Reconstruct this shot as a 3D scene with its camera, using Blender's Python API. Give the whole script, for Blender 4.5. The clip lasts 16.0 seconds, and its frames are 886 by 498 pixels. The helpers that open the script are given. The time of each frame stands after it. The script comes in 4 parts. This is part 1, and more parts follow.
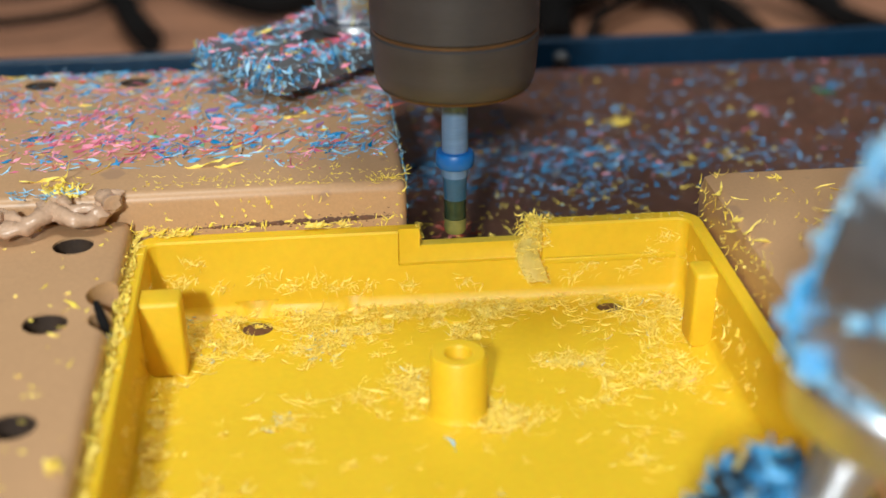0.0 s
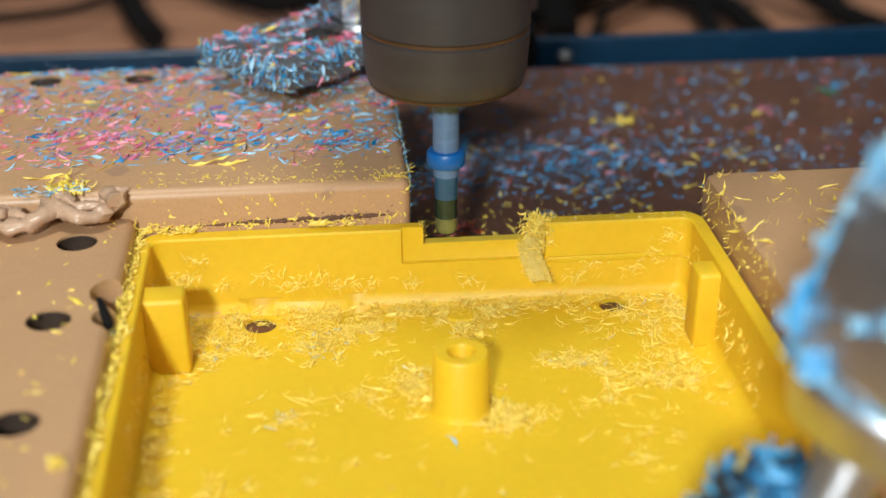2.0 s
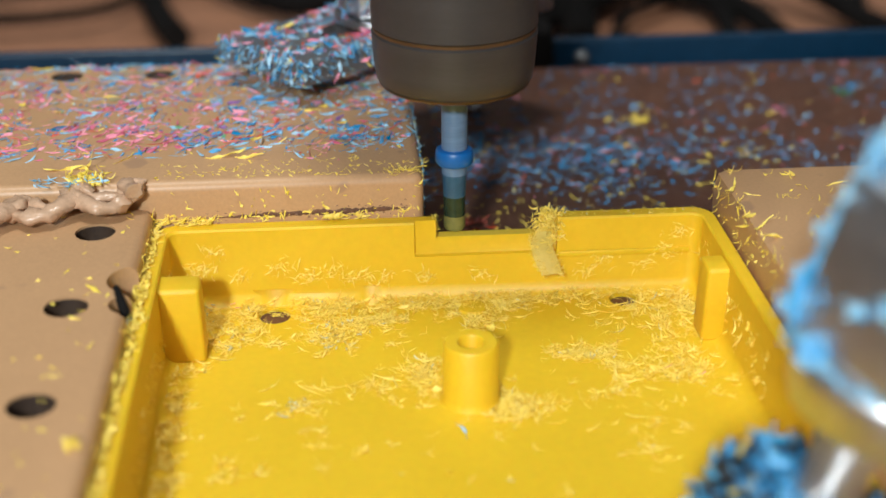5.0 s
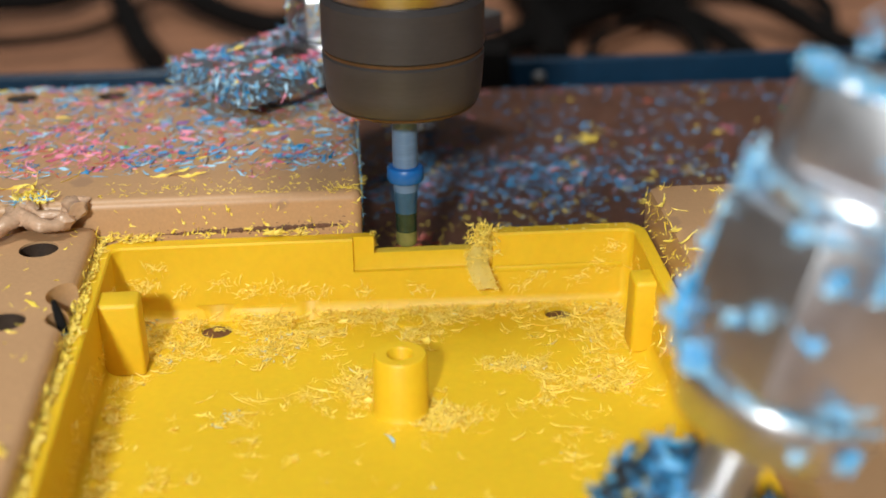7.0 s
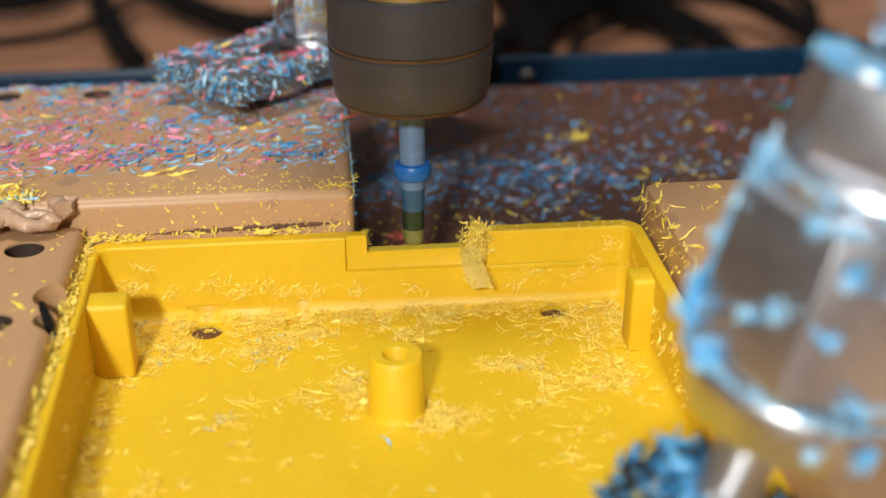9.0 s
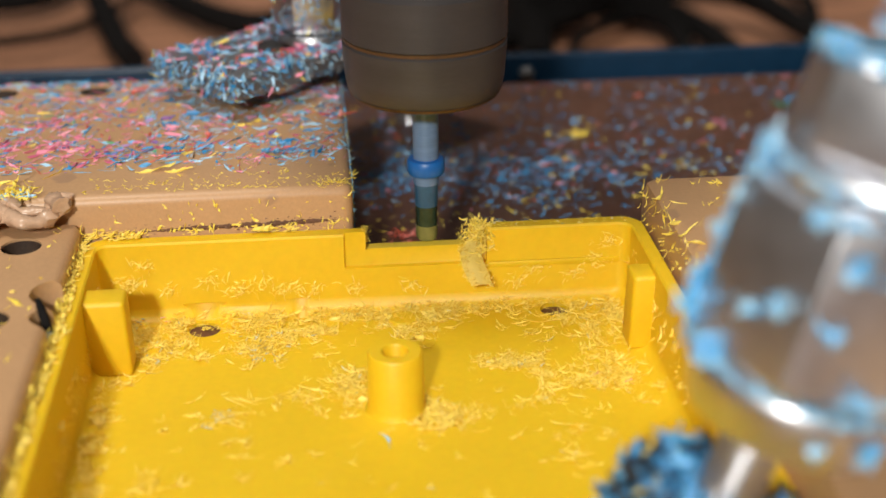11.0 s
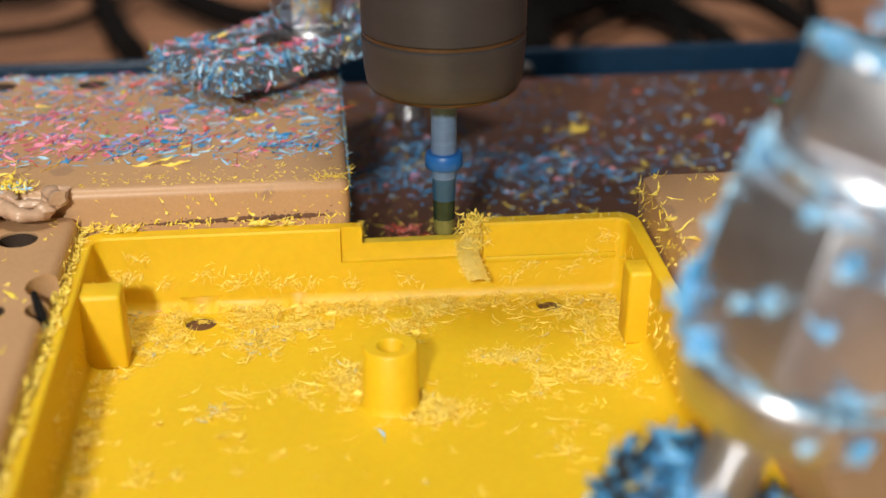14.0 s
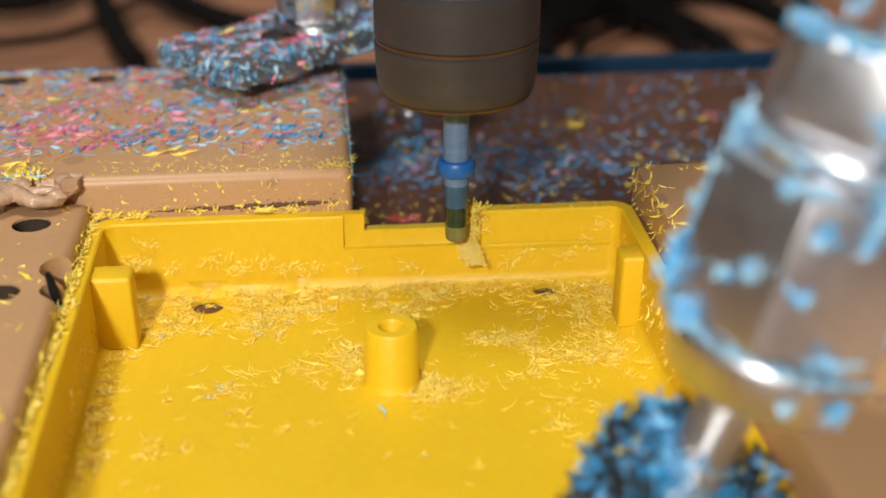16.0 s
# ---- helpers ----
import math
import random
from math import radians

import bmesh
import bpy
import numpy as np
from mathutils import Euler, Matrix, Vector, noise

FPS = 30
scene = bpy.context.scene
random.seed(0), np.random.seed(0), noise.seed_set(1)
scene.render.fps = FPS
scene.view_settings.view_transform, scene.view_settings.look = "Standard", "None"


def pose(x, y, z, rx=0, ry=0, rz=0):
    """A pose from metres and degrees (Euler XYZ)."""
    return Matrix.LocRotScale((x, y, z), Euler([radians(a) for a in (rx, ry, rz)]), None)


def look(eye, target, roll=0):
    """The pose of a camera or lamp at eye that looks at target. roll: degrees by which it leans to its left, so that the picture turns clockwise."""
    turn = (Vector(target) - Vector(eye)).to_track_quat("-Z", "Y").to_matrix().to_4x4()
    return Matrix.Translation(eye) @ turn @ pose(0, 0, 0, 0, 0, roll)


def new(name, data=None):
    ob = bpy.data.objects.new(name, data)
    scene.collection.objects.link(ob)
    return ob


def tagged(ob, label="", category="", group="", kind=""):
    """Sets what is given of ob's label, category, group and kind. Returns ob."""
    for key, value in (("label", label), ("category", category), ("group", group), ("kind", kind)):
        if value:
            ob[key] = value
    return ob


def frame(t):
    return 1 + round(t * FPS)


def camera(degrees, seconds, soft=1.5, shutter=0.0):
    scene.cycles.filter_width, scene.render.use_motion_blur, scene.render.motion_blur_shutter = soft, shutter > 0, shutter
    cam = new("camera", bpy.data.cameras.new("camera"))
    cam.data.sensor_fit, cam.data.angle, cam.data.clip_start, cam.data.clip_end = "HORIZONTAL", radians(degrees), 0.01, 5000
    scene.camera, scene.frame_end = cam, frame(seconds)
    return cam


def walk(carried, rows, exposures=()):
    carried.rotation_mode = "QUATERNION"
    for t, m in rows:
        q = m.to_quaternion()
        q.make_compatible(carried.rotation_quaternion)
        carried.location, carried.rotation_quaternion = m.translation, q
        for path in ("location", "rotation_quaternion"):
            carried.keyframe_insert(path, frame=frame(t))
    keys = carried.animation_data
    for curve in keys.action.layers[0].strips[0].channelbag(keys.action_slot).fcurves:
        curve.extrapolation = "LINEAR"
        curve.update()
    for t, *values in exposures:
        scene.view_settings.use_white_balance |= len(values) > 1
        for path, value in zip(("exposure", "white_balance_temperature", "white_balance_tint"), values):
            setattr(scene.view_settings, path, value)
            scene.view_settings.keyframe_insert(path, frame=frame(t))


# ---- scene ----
# ---------------------------------------------------------------- camera
cam = camera(34.3, 16.0, soft=1.6, shutter=0.0)
cam.data.dof.use_dof = True
cam.data.dof.focus_distance = 0.176
cam.data.dof.aperture_fstop = 18.0
PATH = [
    (0, look((-0.01462, -0.13536, 0.08365), (0.07456, 0.76272, -0.34705), -0.454)),
    (0.5, look((-0.01450, -0.13528, 0.08389), (0.07337, 0.76235, -0.34800), -0.228)),
    (1, look((-0.01443, -0.13524, 0.08396), (0.07295, 0.76214, -0.34856), -0.160)),
    (1.5, look((-0.01461, -0.13542, 0.08398), (0.07334, 0.76194, -0.34849), -0.201)),
    (2, look((-0.01463, -0.13541, 0.08395), (0.07225, 0.76183, -0.34896), -0.229)),
    (2.5, look((-0.01437, -0.13562, 0.08372), (0.07154, 0.76218, -0.34823), -0.253)),
    (3, look((-0.01469, -0.13516, 0.08353), (0.07220, 0.76218, -0.34917), -0.281)),
    (3.5, look((-0.01491, -0.13475, 0.08340), (0.07225, 0.76220, -0.35006), -0.139)),
    (4, look((-0.01463, -0.13646, 0.08345), (0.07088, 0.76185, -0.34751), 0.078)),
    (6.3, look((-0.00587, -0.14122, 0.08379), (0.04452, 0.76147, -0.34355), -0.569)),
    (6.5, look((-0.00406, -0.14304, 0.08462), (0.04742, 0.76309, -0.33524), -0.375)),
    (7, look((-0.00614, -0.14320, 0.08457), (0.06608, 0.76371, -0.33052), -0.427)),
    (7.5, look((-0.00685, -0.14248, 0.08385), (0.07118, 0.76471, -0.32958), -0.475)),
    (8, look((-0.00765, -0.14217, 0.08361), (0.07627, 0.76483, -0.32909), -0.401)),
    (8.5, look((-0.00795, -0.14089, 0.08281), (0.07931, 0.76605, -0.32931), -0.335)),
    (9, look((-0.00792, -0.14054, 0.08289), (0.07958, 0.76572, -0.33067), -0.320)),
    (11.5, look((-0.00778, -0.13969, 0.08168), (0.07990, 0.76688, -0.33116), -0.418)),
    (12, look((-0.00703, -0.13980, 0.08154), (0.07775, 0.76626, -0.33304), -0.439)),
    (12.5, look((-0.00686, -0.14016, 0.08183), (0.07736, 0.76578, -0.33312), -0.252)),
    (13, look((-0.00623, -0.13995, 0.08123), (0.07571, 0.76698, -0.33201), -0.352)),
    (13.5, look((-0.00723, -0.13986, 0.08178), (0.07922, 0.76577, -0.33339), -0.202)),
    (14, look((-0.00717, -0.13990, 0.08193), (0.07927, 0.76539, -0.33399), -0.156)),
    (14.5, look((-0.00730, -0.13999, 0.08167), (0.07972, 0.76572, -0.33320), -0.246)),
    (15, look((-0.00761, -0.13968, 0.08182), (0.08101, 0.76535, -0.33419), -0.176)),
    (15.5, look((-0.00761, -0.13968, 0.08182), (0.07934, 0.76643, -0.33220), -0.061)),
    (16, look((-0.00761, -0.13968, 0.08182), (0.07845, 0.76818, -0.32852), -0.037)),
]
walk(cam, PATH, exposures=[(0, -0.14, 5880, 2.5), (4.2, -0.14, 5880, 2.5), (6.3, -0.27, 6020, 4), (7.5, -0.22, 6200, 6), (9.0, -0.19, 6320, 7), (11.5, -0.22, 6560, 8.5), (16, -0.22, 6560, 8.5)])

# ---------------------------------------------------------------- light
world = bpy.data.worlds.new("room_air")
world.use_nodes = True
world.node_tree.nodes["Background"].inputs[0].default_value = (0.98, 0.94, 0.92, 1)
world.node_tree.nodes["Background"].inputs[1].default_value = 0.27
scene.world = world


def area_lamp(name, eye, target, size, watts, rgb):
    d = bpy.data.lights.new(name, "AREA")
    d.shape, d.size, d.energy, d.color = "DISK", size, watts, rgb
    ob = new(name, d)
    ob.matrix_world = look(eye, target)
    return ob


area_lamp("work_lamp", (-0.130, -0.516, 0.300), (0.0, 0.03, 0.0), 0.048, 3.75, (1.0, 0.965, 0.905))
area_lamp("ceiling_lamp", (-0.12, -0.13, 1.10), (0.03, 0.06, 0.0), 0.22, 7.0, (1.0, 0.93, 0.84))


# ---------------------------------------------------------------- materials
class Nodes:
    def __init__(self, name):
        self.m = bpy.data.materials.new(name)
        self.m.use_nodes = True
        self.t = self.m.node_tree
        self.b = self.t.nodes["Principled BSDF"]

    def add(self, kind, **sockets):
        n = self.t.nodes.new(kind)
        for k, v in sockets.items():
            n.inputs[k.replace("_", " ")].default_value = v
        return n

    def link(self, a, b):
        self.t.links.new(a, b)


def material(name, rgb, rough=0.5, metal=0.0, vary=0.15, coarse=60.0, fine=1500.0, bump=0.1, spots=None, spot_size=400.0, spot_at=0.62,
             island=0.0, coat=0.0, sss=0.0, stretch=None, ior=1.5, rough_vary=0.12, bump_dist=0.0002):
    """A surface with coarse and fine variation of colour, gloss and relief."""
    k = Nodes(name)
    tc = k.add("ShaderNodeTexCoord")
    src = tc.outputs["Object"]
    if stretch:
        mp = k.add("ShaderNodeMapping")
        mp.inputs["Scale"].default_value = stretch
        k.link(src, mp.inputs["Vector"])
        src = mp.outputs["Vector"]
    n1 = k.add("ShaderNodeTexNoise", Scale=coarse, Detail=4.0, Roughness=0.55)
    n2 = k.add("ShaderNodeTexNoise", Scale=fine, Detail=3.0, Roughness=0.6)
    for n in (n1, n2):
        k.link(src, n.inputs["Vector"])
    lo = tuple(c * (1 - vary) for c in rgb) + (1,)
    hi = tuple(min(1, c * (1 + vary)) for c in rgb) + (1,)
    mx = k.add("ShaderNodeMix")
    mx.data_type = "RGBA"
    mx.inputs[6].default_value, mx.inputs[7].default_value = lo, hi
    ad = k.add("ShaderNodeMath")
    ad.operation = "ADD"
    h1 = k.add("ShaderNodeMath")
    h1.operation = "MULTIPLY"
    h1.inputs[1].default_value = 0.5
    k.link(n2.outputs["Fac"], h1.inputs[0])
    h2 = k.add("ShaderNodeMath")
    h2.operation = "MULTIPLY"
    h2.inputs[1].default_value = 0.5
    k.link(n1.outputs["Fac"], h2.inputs[0])
    k.link(h1.outputs[0], ad.inputs[0])
    k.link(h2.outputs[0], ad.inputs[1])
    st = k.add("ShaderNodeMapRange")
    st.inputs["From Min"].default_value, st.inputs["From Max"].default_value = 0.32, 0.68
    k.link(ad.outputs[0], st.inputs["Value"])
    k.link(st.outputs[0], mx.inputs[0])
    col = mx.outputs[2]
    if spots:
        n3 = k.add("ShaderNodeTexNoise", Scale=spot_size, Detail=2.0, Roughness=0.7)
        k.link(src, n3.inputs["Vector"])
        rr = k.add("ShaderNodeMapRange")
        rr.inputs["From Min"].default_value, rr.inputs["From Max"].default_value = spot_at, spot_at + 0.05
        k.link(n3.outputs["Fac"], rr.inputs["Value"])
        m2 = k.add("ShaderNodeMix")
        m2.data_type = "RGBA"
        m2.inputs[7].default_value = (*spots, 1)
        k.link(col, m2.inputs[6])
        k.link(rr.outputs[0], m2.inputs[0])
        col = m2.outputs[2]
    if island:
        geo = k.add("ShaderNodeNewGeometry")
        hs = k.add("ShaderNodeHueSaturation")
        mr = k.add("ShaderNodeMapRange")
        mr.inputs["To Min"].default_value, mr.inputs["To Max"].default_value = 1 - island, 1 + island
        k.link(geo.outputs["Random Per Island"], mr.inputs["Value"])
        k.link(mr.outputs[0], hs.inputs["Value"])
        mr2 = k.add("ShaderNodeMapRange")
        mr2.inputs["To Min"].default_value, mr2.inputs["To Max"].default_value = 1.05, 1 - island * 0.9
        k.link(geo.outputs["Random Per Island"], mr2.inputs["Value"])
        k.link(mr2.outputs[0], hs.inputs["Saturation"])
        k.link(col, hs.inputs["Color"])
        col = hs.outputs[0]
    k.link(col, k.b.inputs["Base Color"])
    rg = k.add("ShaderNodeMapRange")
    rg.inputs["To Min"].default_value, rg.inputs["To Max"].default_value = max(0.02, rough - rough_vary), min(1, rough + rough_vary)
    k.link(n1.outputs["Fac"], rg.inputs["Value"])
    k.link(rg.outputs[0], k.b.inputs["Roughness"])
    k.b.inputs["Metallic"].default_value = metal
    k.b.inputs["IOR"].default_value = ior
    if coat:
        k.b.inputs["Coat Weight"].default_value = coat
        k.b.inputs["Coat Roughness"].default_value = 0.15
    if sss:
        k.b.inputs["Subsurface Weight"].default_value = sss
        k.b.inputs["Subsurface Radius"].default_value = (1.0, 0.6, 0.1)
        k.b.inputs["Subsurface Scale"].default_value = 0.0015
    if bump:
        bp = k.add("ShaderNodeBump", Strength=bump, Distance=bump_dist)
        k.link(ad.outputs[0], bp.inputs["Height"])
        k.link(bp.outputs[0], k.b.inputs["Normal"])
    return k.m


YELLOW = material("yellow_plastic", (0.80, 0.515, 0.013), 0.48, vary=0.05, coarse=70, fine=900, bump=0.12, sss=0.25)
YELLOW_CUT = material("milled_yellow_plastic", (0.84, 0.60, 0.05), 0.5, vary=0.12, coarse=500, fine=2600, bump=0.5)
YELLOW_CHIP = material("yellow_shavings", (0.935, 0.72, 0.115), 0.55, vary=0.06, coarse=300, fine=2000, bump=0.0, island=0.08)
# Yellow made paler so the hanging flake looks brightly lit.
FLAKE_LIT = material("brightened_flake_plastic", (0.95, 0.79, 0.22), 0.55, vary=0.06, coarse=300, fine=1500, bump=0.1)
TAN = material("tan_tooling_board", (0.52, 0.308, 0.158), 0.42, vary=0.10, coarse=45, fine=2200, bump=0.16, spots=(0.40, 0.24, 0.14), spot_size=160, spot_at=0.66)
CAULK = material("tan_caulk", (0.54, 0.35, 0.23), 0.27, vary=0.15, coarse=400, fine=1800, bump=0.35)
BED = material("brown_fibreboard", (0.125, 0.052, 0.031), 0.5, vary=0.35, coarse=180, fine=2600, bump=0.4, spots=(0.20, 0.105, 0.07), spot_size=900, spot_at=0.6)
DIRT = material("dark_crumbs", (0.19, 0.095, 0.06), 0.8, vary=0.4, coarse=500, fine=2600, bump=0.5, island=0.3)
BLUE_RAIL = material("blue_painted_rail", (0.003, 0.026, 0.062), 0.35, vary=0.25, coarse=60, fine=700, bump=0.05)
DARK_STEEL = material("blackened_steel", (0.060, 0.054, 0.055), 0.42, metal=0.3, vary=0.16, coarse=50, fine=900, bump=0.05, stretch=(1, 1, 14))
BRIGHT_STEEL = material("polished_steel", (0.46, 0.41, 0.39), 0.34, metal=1.0, vary=0.12, coarse=90, fine=900, bump=0.05, stretch=(1, 1, 10))
CHROME = material("zinc_plated_steel", (0.66, 0.67, 0.70), 0.27, metal=1.0, vary=0.10, coarse=160, fine=1100, bump=0.12)
STUD_STEEL = material("bright_zinc_thread", (0.70, 0.71, 0.75), 0.38, metal=1.0, vary=0.12, coarse=200, fine=1100, bump=0.12)
NUT_STEEL = material("dull_zinc_plate", (0.64, 0.65, 0.69), 0.40, metal=1.0, vary=0.14, coarse=160, fine=1100, bump=0.15)
COPPER = material("oily_copper_line", (0.15, 0.085, 0.04), 0.38, metal=0.6, vary=0.2, coarse=200, fine=1200, bump=0.05)
GREY_STEEL = material("dull_grey_steel", (0.30, 0.30, 0.31), 0.42, metal=0.8, vary=0.2, coarse=160, fine=1500, bump=0.15)
# The shank's bluish reflection is painted into its base colour.
SHANK = material("blue_sheen_shank", (0.12, 0.21, 0.38), 0.35, metal=0.1, vary=0.15, coarse=60, fine=400, bump=0.03, stretch=(1, 1, 8))
NECK = material("dark_blue_neck", (0.035, 0.11, 0.22), 0.35, metal=0.2, vary=0.2, coarse=120, fine=700, bump=0.03)
COLLAR = material("blue_plastic_ring", (0.010, 0.12, 0.42), 0.4, vary=0.1, coarse=200, fine=900, bump=0.02)
FLUTE = material("dark_green_carbide", (0.035, 0.062, 0.042), 0.25, metal=0.4, vary=0.3, coarse=120, fine=900, bump=0.05)
# Yellow of the plastic reflected in the tip, put into its colour.
TIP = material("yellow_reflection_tip", (0.21, 0.21, 0.07), 0.4, metal=0.2, vary=0.25, coarse=300, fine=900, bump=0.05)
BLACK = material("black_rubber", (0.008, 0.007, 0.007), 0.9, ior=1.25, vary=0.3, coarse=100, fine=900, bump=0.1)
# Dark lining colour that holds the shade deep inside the drilled holes.
HOLE_SHADE = material("hole_shade_lining", (0.045, 0.026, 0.017), 0.7, vary=0.3, coarse=400, fine=1800, bump=0.3)
BLACK_STEEL = material("black_oxide_steel", (0.03, 0.03, 0.034), 0.4, metal=0.5, vary=0.3, coarse=200, fine=1200, bump=0.1)
WOOD = material("pinkish_wood_tabletop", (0.54, 0.26, 0.15), 0.45, vary=0.45, coarse=14, fine=160, bump=0.06, stretch=(0.6, 5, 1), spots=(0.23, 0.11, 0.06), spot_size=7, spot_at=0.58)
WALL = material("grey_workshop_wall", (0.30, 0.28, 0.27), 0.8, vary=0.05, coarse=3, fine=60, bump=0.05)
CHIP_BLUE = material("blue_shavings", (0.03, 0.29, 0.62), 0.85, ior=1.3, vary=0.2, coarse=300, fine=1800, bump=0.0, island=0.28)
CHIP_PALE = material("pale_blue_shavings", (0.26, 0.53, 0.75), 0.85, ior=1.3, vary=0.2, coarse=300, fine=1800, bump=0.0, island=0.3)
CHIP_SKY = material("sky_blue_shavings", (0.05, 0.45, 0.86), 0.6, vary=0.2, coarse=300, fine=1800, bump=0.0, island=0.3)
CHIP_ICE = material("ice_blue_shavings", (0.36, 0.66, 0.90), 0.6, vary=0.15, coarse=300, fine=1800, bump=0.0, island=0.2)
CHIP_PINK = material("pink_shavings", (0.80, 0.20, 0.33), 0.85, ior=1.3, vary=0.2, coarse=300, fine=1800, bump=0.0, island=0.3)
CHIP_RED = material("red_orange_shavings", (0.72, 0.10, 0.05), 0.7, vary=0.2, coarse=300, fine=1800, bump=0.0, island=0.3)
CHIP_PURPLE = material("purple_shavings", (0.33, 0.15, 0.48), 0.7, vary=0.2, coarse=300, fine=1800, bump=0.0, island=0.3)
CHIP_GREEN = material("green_shavings", (0.06, 0.30, 0.12), 0.7, vary=0.2, coarse=300, fine=1800, bump=0.0, island=0.3)
CHIP_GREY = material("grey_green_shavings", (0.62, 0.60, 0.36), 0.7, vary=0.15, coarse=300, fine=1800, bump=0.0, island=0.2)
# Real black threads, and black slivers painting the shaded gaps in the heap.
CHIP_DARK = material("black_threads_and_gap_shade", (0.02, 0.02, 0.02), 0.5, vary=0.2, coarse=300, fine=1800, bump=0.1)

MM = 0.001
ON_BED = []  # all that rides on the sliding machine bed


# ---------------------------------------------------------------- builders
def smooth(me, angle=35):
    me.polygons.foreach_set("use_smooth", [True] * len(me.polygons))
    me.set_sharp_from_angle(angle=radians(angle))


def part(name, bm, mat, parent=None, label="", angle=35, at=None):
    """One mesh object from a bmesh, in millimetres, under a thing or a part."""
    me = bpy.data.meshes.new(name)
    bmesh.ops.recalc_face_normals(bm, faces=bm.faces)
    bmesh.ops.scale(bm, vec=(MM, MM, MM), verts=bm.verts)
    bm.to_mesh(me)
    bm.free()
    me.materials.append(mat)
    smooth(me, angle)
    ob = new(name, me)
    if parent:
        ob.parent = parent
    if label:
        tagged(ob, label)
    if at is not None:
        ob.matrix_basis = at
    return ob


def holder(name, m=None):
    ob = new(name)
    ob.empty_display_size = 0.002
    if m is not None:
        ob.matrix_basis = m
    return ob


def box_bm(x0, x1, y0, y1, z0, z1, bevel=0.0, segments=3):
    bm = bmesh.new()
    bmesh.ops.create_cube(bm, size=1, matrix=Matrix.LocRotScale(((x0 + x1) / 2, (y0 + y1) / 2, (z0 + z1) / 2), None, (x1 - x0, y1 - y0, z1 - z0)))
    if bevel:
        bmesh.ops.bevel(bm, geom=bm.edges[:], offset=bevel, segments=segments, profile=0.5, affect="EDGES")
    return bm


def lathe_bm(profile, n=64, bm=None, cap=True, wobble=0.0):
    """A turned solid from (radius, height) pairs, upwards."""
    bm = bm or bmesh.new()
    rings = []
    for i, (r, z) in enumerate(profile):
        rings.append([bm.verts.new(((r + wobble * math.sin(7 * a + i)) * math.cos(a), (r + wobble * math.cos(5 * a + 2 * i)) * math.sin(a), z))
                      for a in (2 * math.pi * j / n for j in range(n))])
    for a, b in zip(rings, rings[1:]):
        for j in range(n):
            bm.faces.new((a[j], a[(j + 1) % n], b[(j + 1) % n], b[j]))
    if cap:
        bm.faces.new(list(reversed(rings[0])))
        bm.faces.new(rings[-1])
    return bm


def loops_bm(loops, close_last=True, close_first=True):
    bm = bmesh.new()
    rings = [[bm.verts.new(p) for p in lp] for lp in loops]
    n = len(rings[0])
    for a, b in zip(rings, rings[1:]):
        for j in range(n):
            bm.faces.new((a[j], a[(j + 1) % n], b[(j + 1) % n], b[j]))
    if close_first:
        bm.faces.new(list(reversed(rings[0])))
    if close_last:
        bm.faces.new(rings[-1])
    return bm


def rounded_rect(x0, x1, y0, y1, r, z, n=8):
    pts = []
    for cx, cy, a0 in ((x1 - r, y1 - r, 0), (x0 + r, y1 - r, 90), (x0 + r, y0 + r, 180), (x1 - r, y0 + r, 270)):
        for i in range(n + 1):
            a = radians(a0 + 90 * i / n)
            pts.append((cx + r * math.cos(a), cy + r * math.sin(a), z))
    return pts


def carve(ob, cutters, angle=35):
    """Takes the cutters' solids out of ob and leaves plain mesh."""
    for c in cutters:
        md = ob.modifiers.new("cut", "BOOLEAN")
        md.operation, md.object, md.solver = "DIFFERENCE", c, "EXACT"
    bpy.context.view_layer.update()
    me = bpy.data.meshes.new_from_object(ob.evaluated_get(bpy.context.evaluated_depsgraph_get()))
    ob.modifiers.clear()
    old = ob.data
    ob.data = me
    me.name = ob.name
    bpy.data.meshes.remove(old)
    smooth(me, angle)
    for c in cutters:
        bpy.data.objects.remove(c)
    return ob


def cyl_cutter(x, y, r, z0, z1, r1=None, n=40):
    bm = lathe_bm([(r, z0), (r if r1 is None else r1, z1)], n)
    bmesh.ops.translate(bm, vec=(x, y, 0), verts=bm.verts)
    return part("cutter", bm, YELLOW)


def tube_bm(points, radii, n=10, closed_ends=True):
    """A round bar along points; radii one number or one for each point."""
    bm = bmesh.new()
    pts = [Vector(p) for p in points]
    rad = radii if isinstance(radii, (list, tuple)) else [radii] * len(pts)
    rings, up = [], None
    for i, p in enumerate(pts):
        d = (pts[min(i + 1, len(pts) - 1)] - pts[max(i - 1, 0)]).normalized()
        if up is None:
            up = d.orthogonal().normalized()
        up = (up - d * up.dot(d)).normalized()
        side = d.cross(up)
        rings.append([bm.verts.new(p + rad[i] * (math.cos(a) * up + math.sin(a) * side)) for a in (2 * math.pi * j / n for j in range(n))])
    for a, b in zip(rings, rings[1:]):
        for j in range(n):
            bm.faces.new((a[j], a[(j + 1) % n], b[(j + 1) % n], b[j]))
    if closed_ends:
        bm.faces.new(list(reversed(rings[0])))
        bm.faces.new(rings[-1])
    return bm


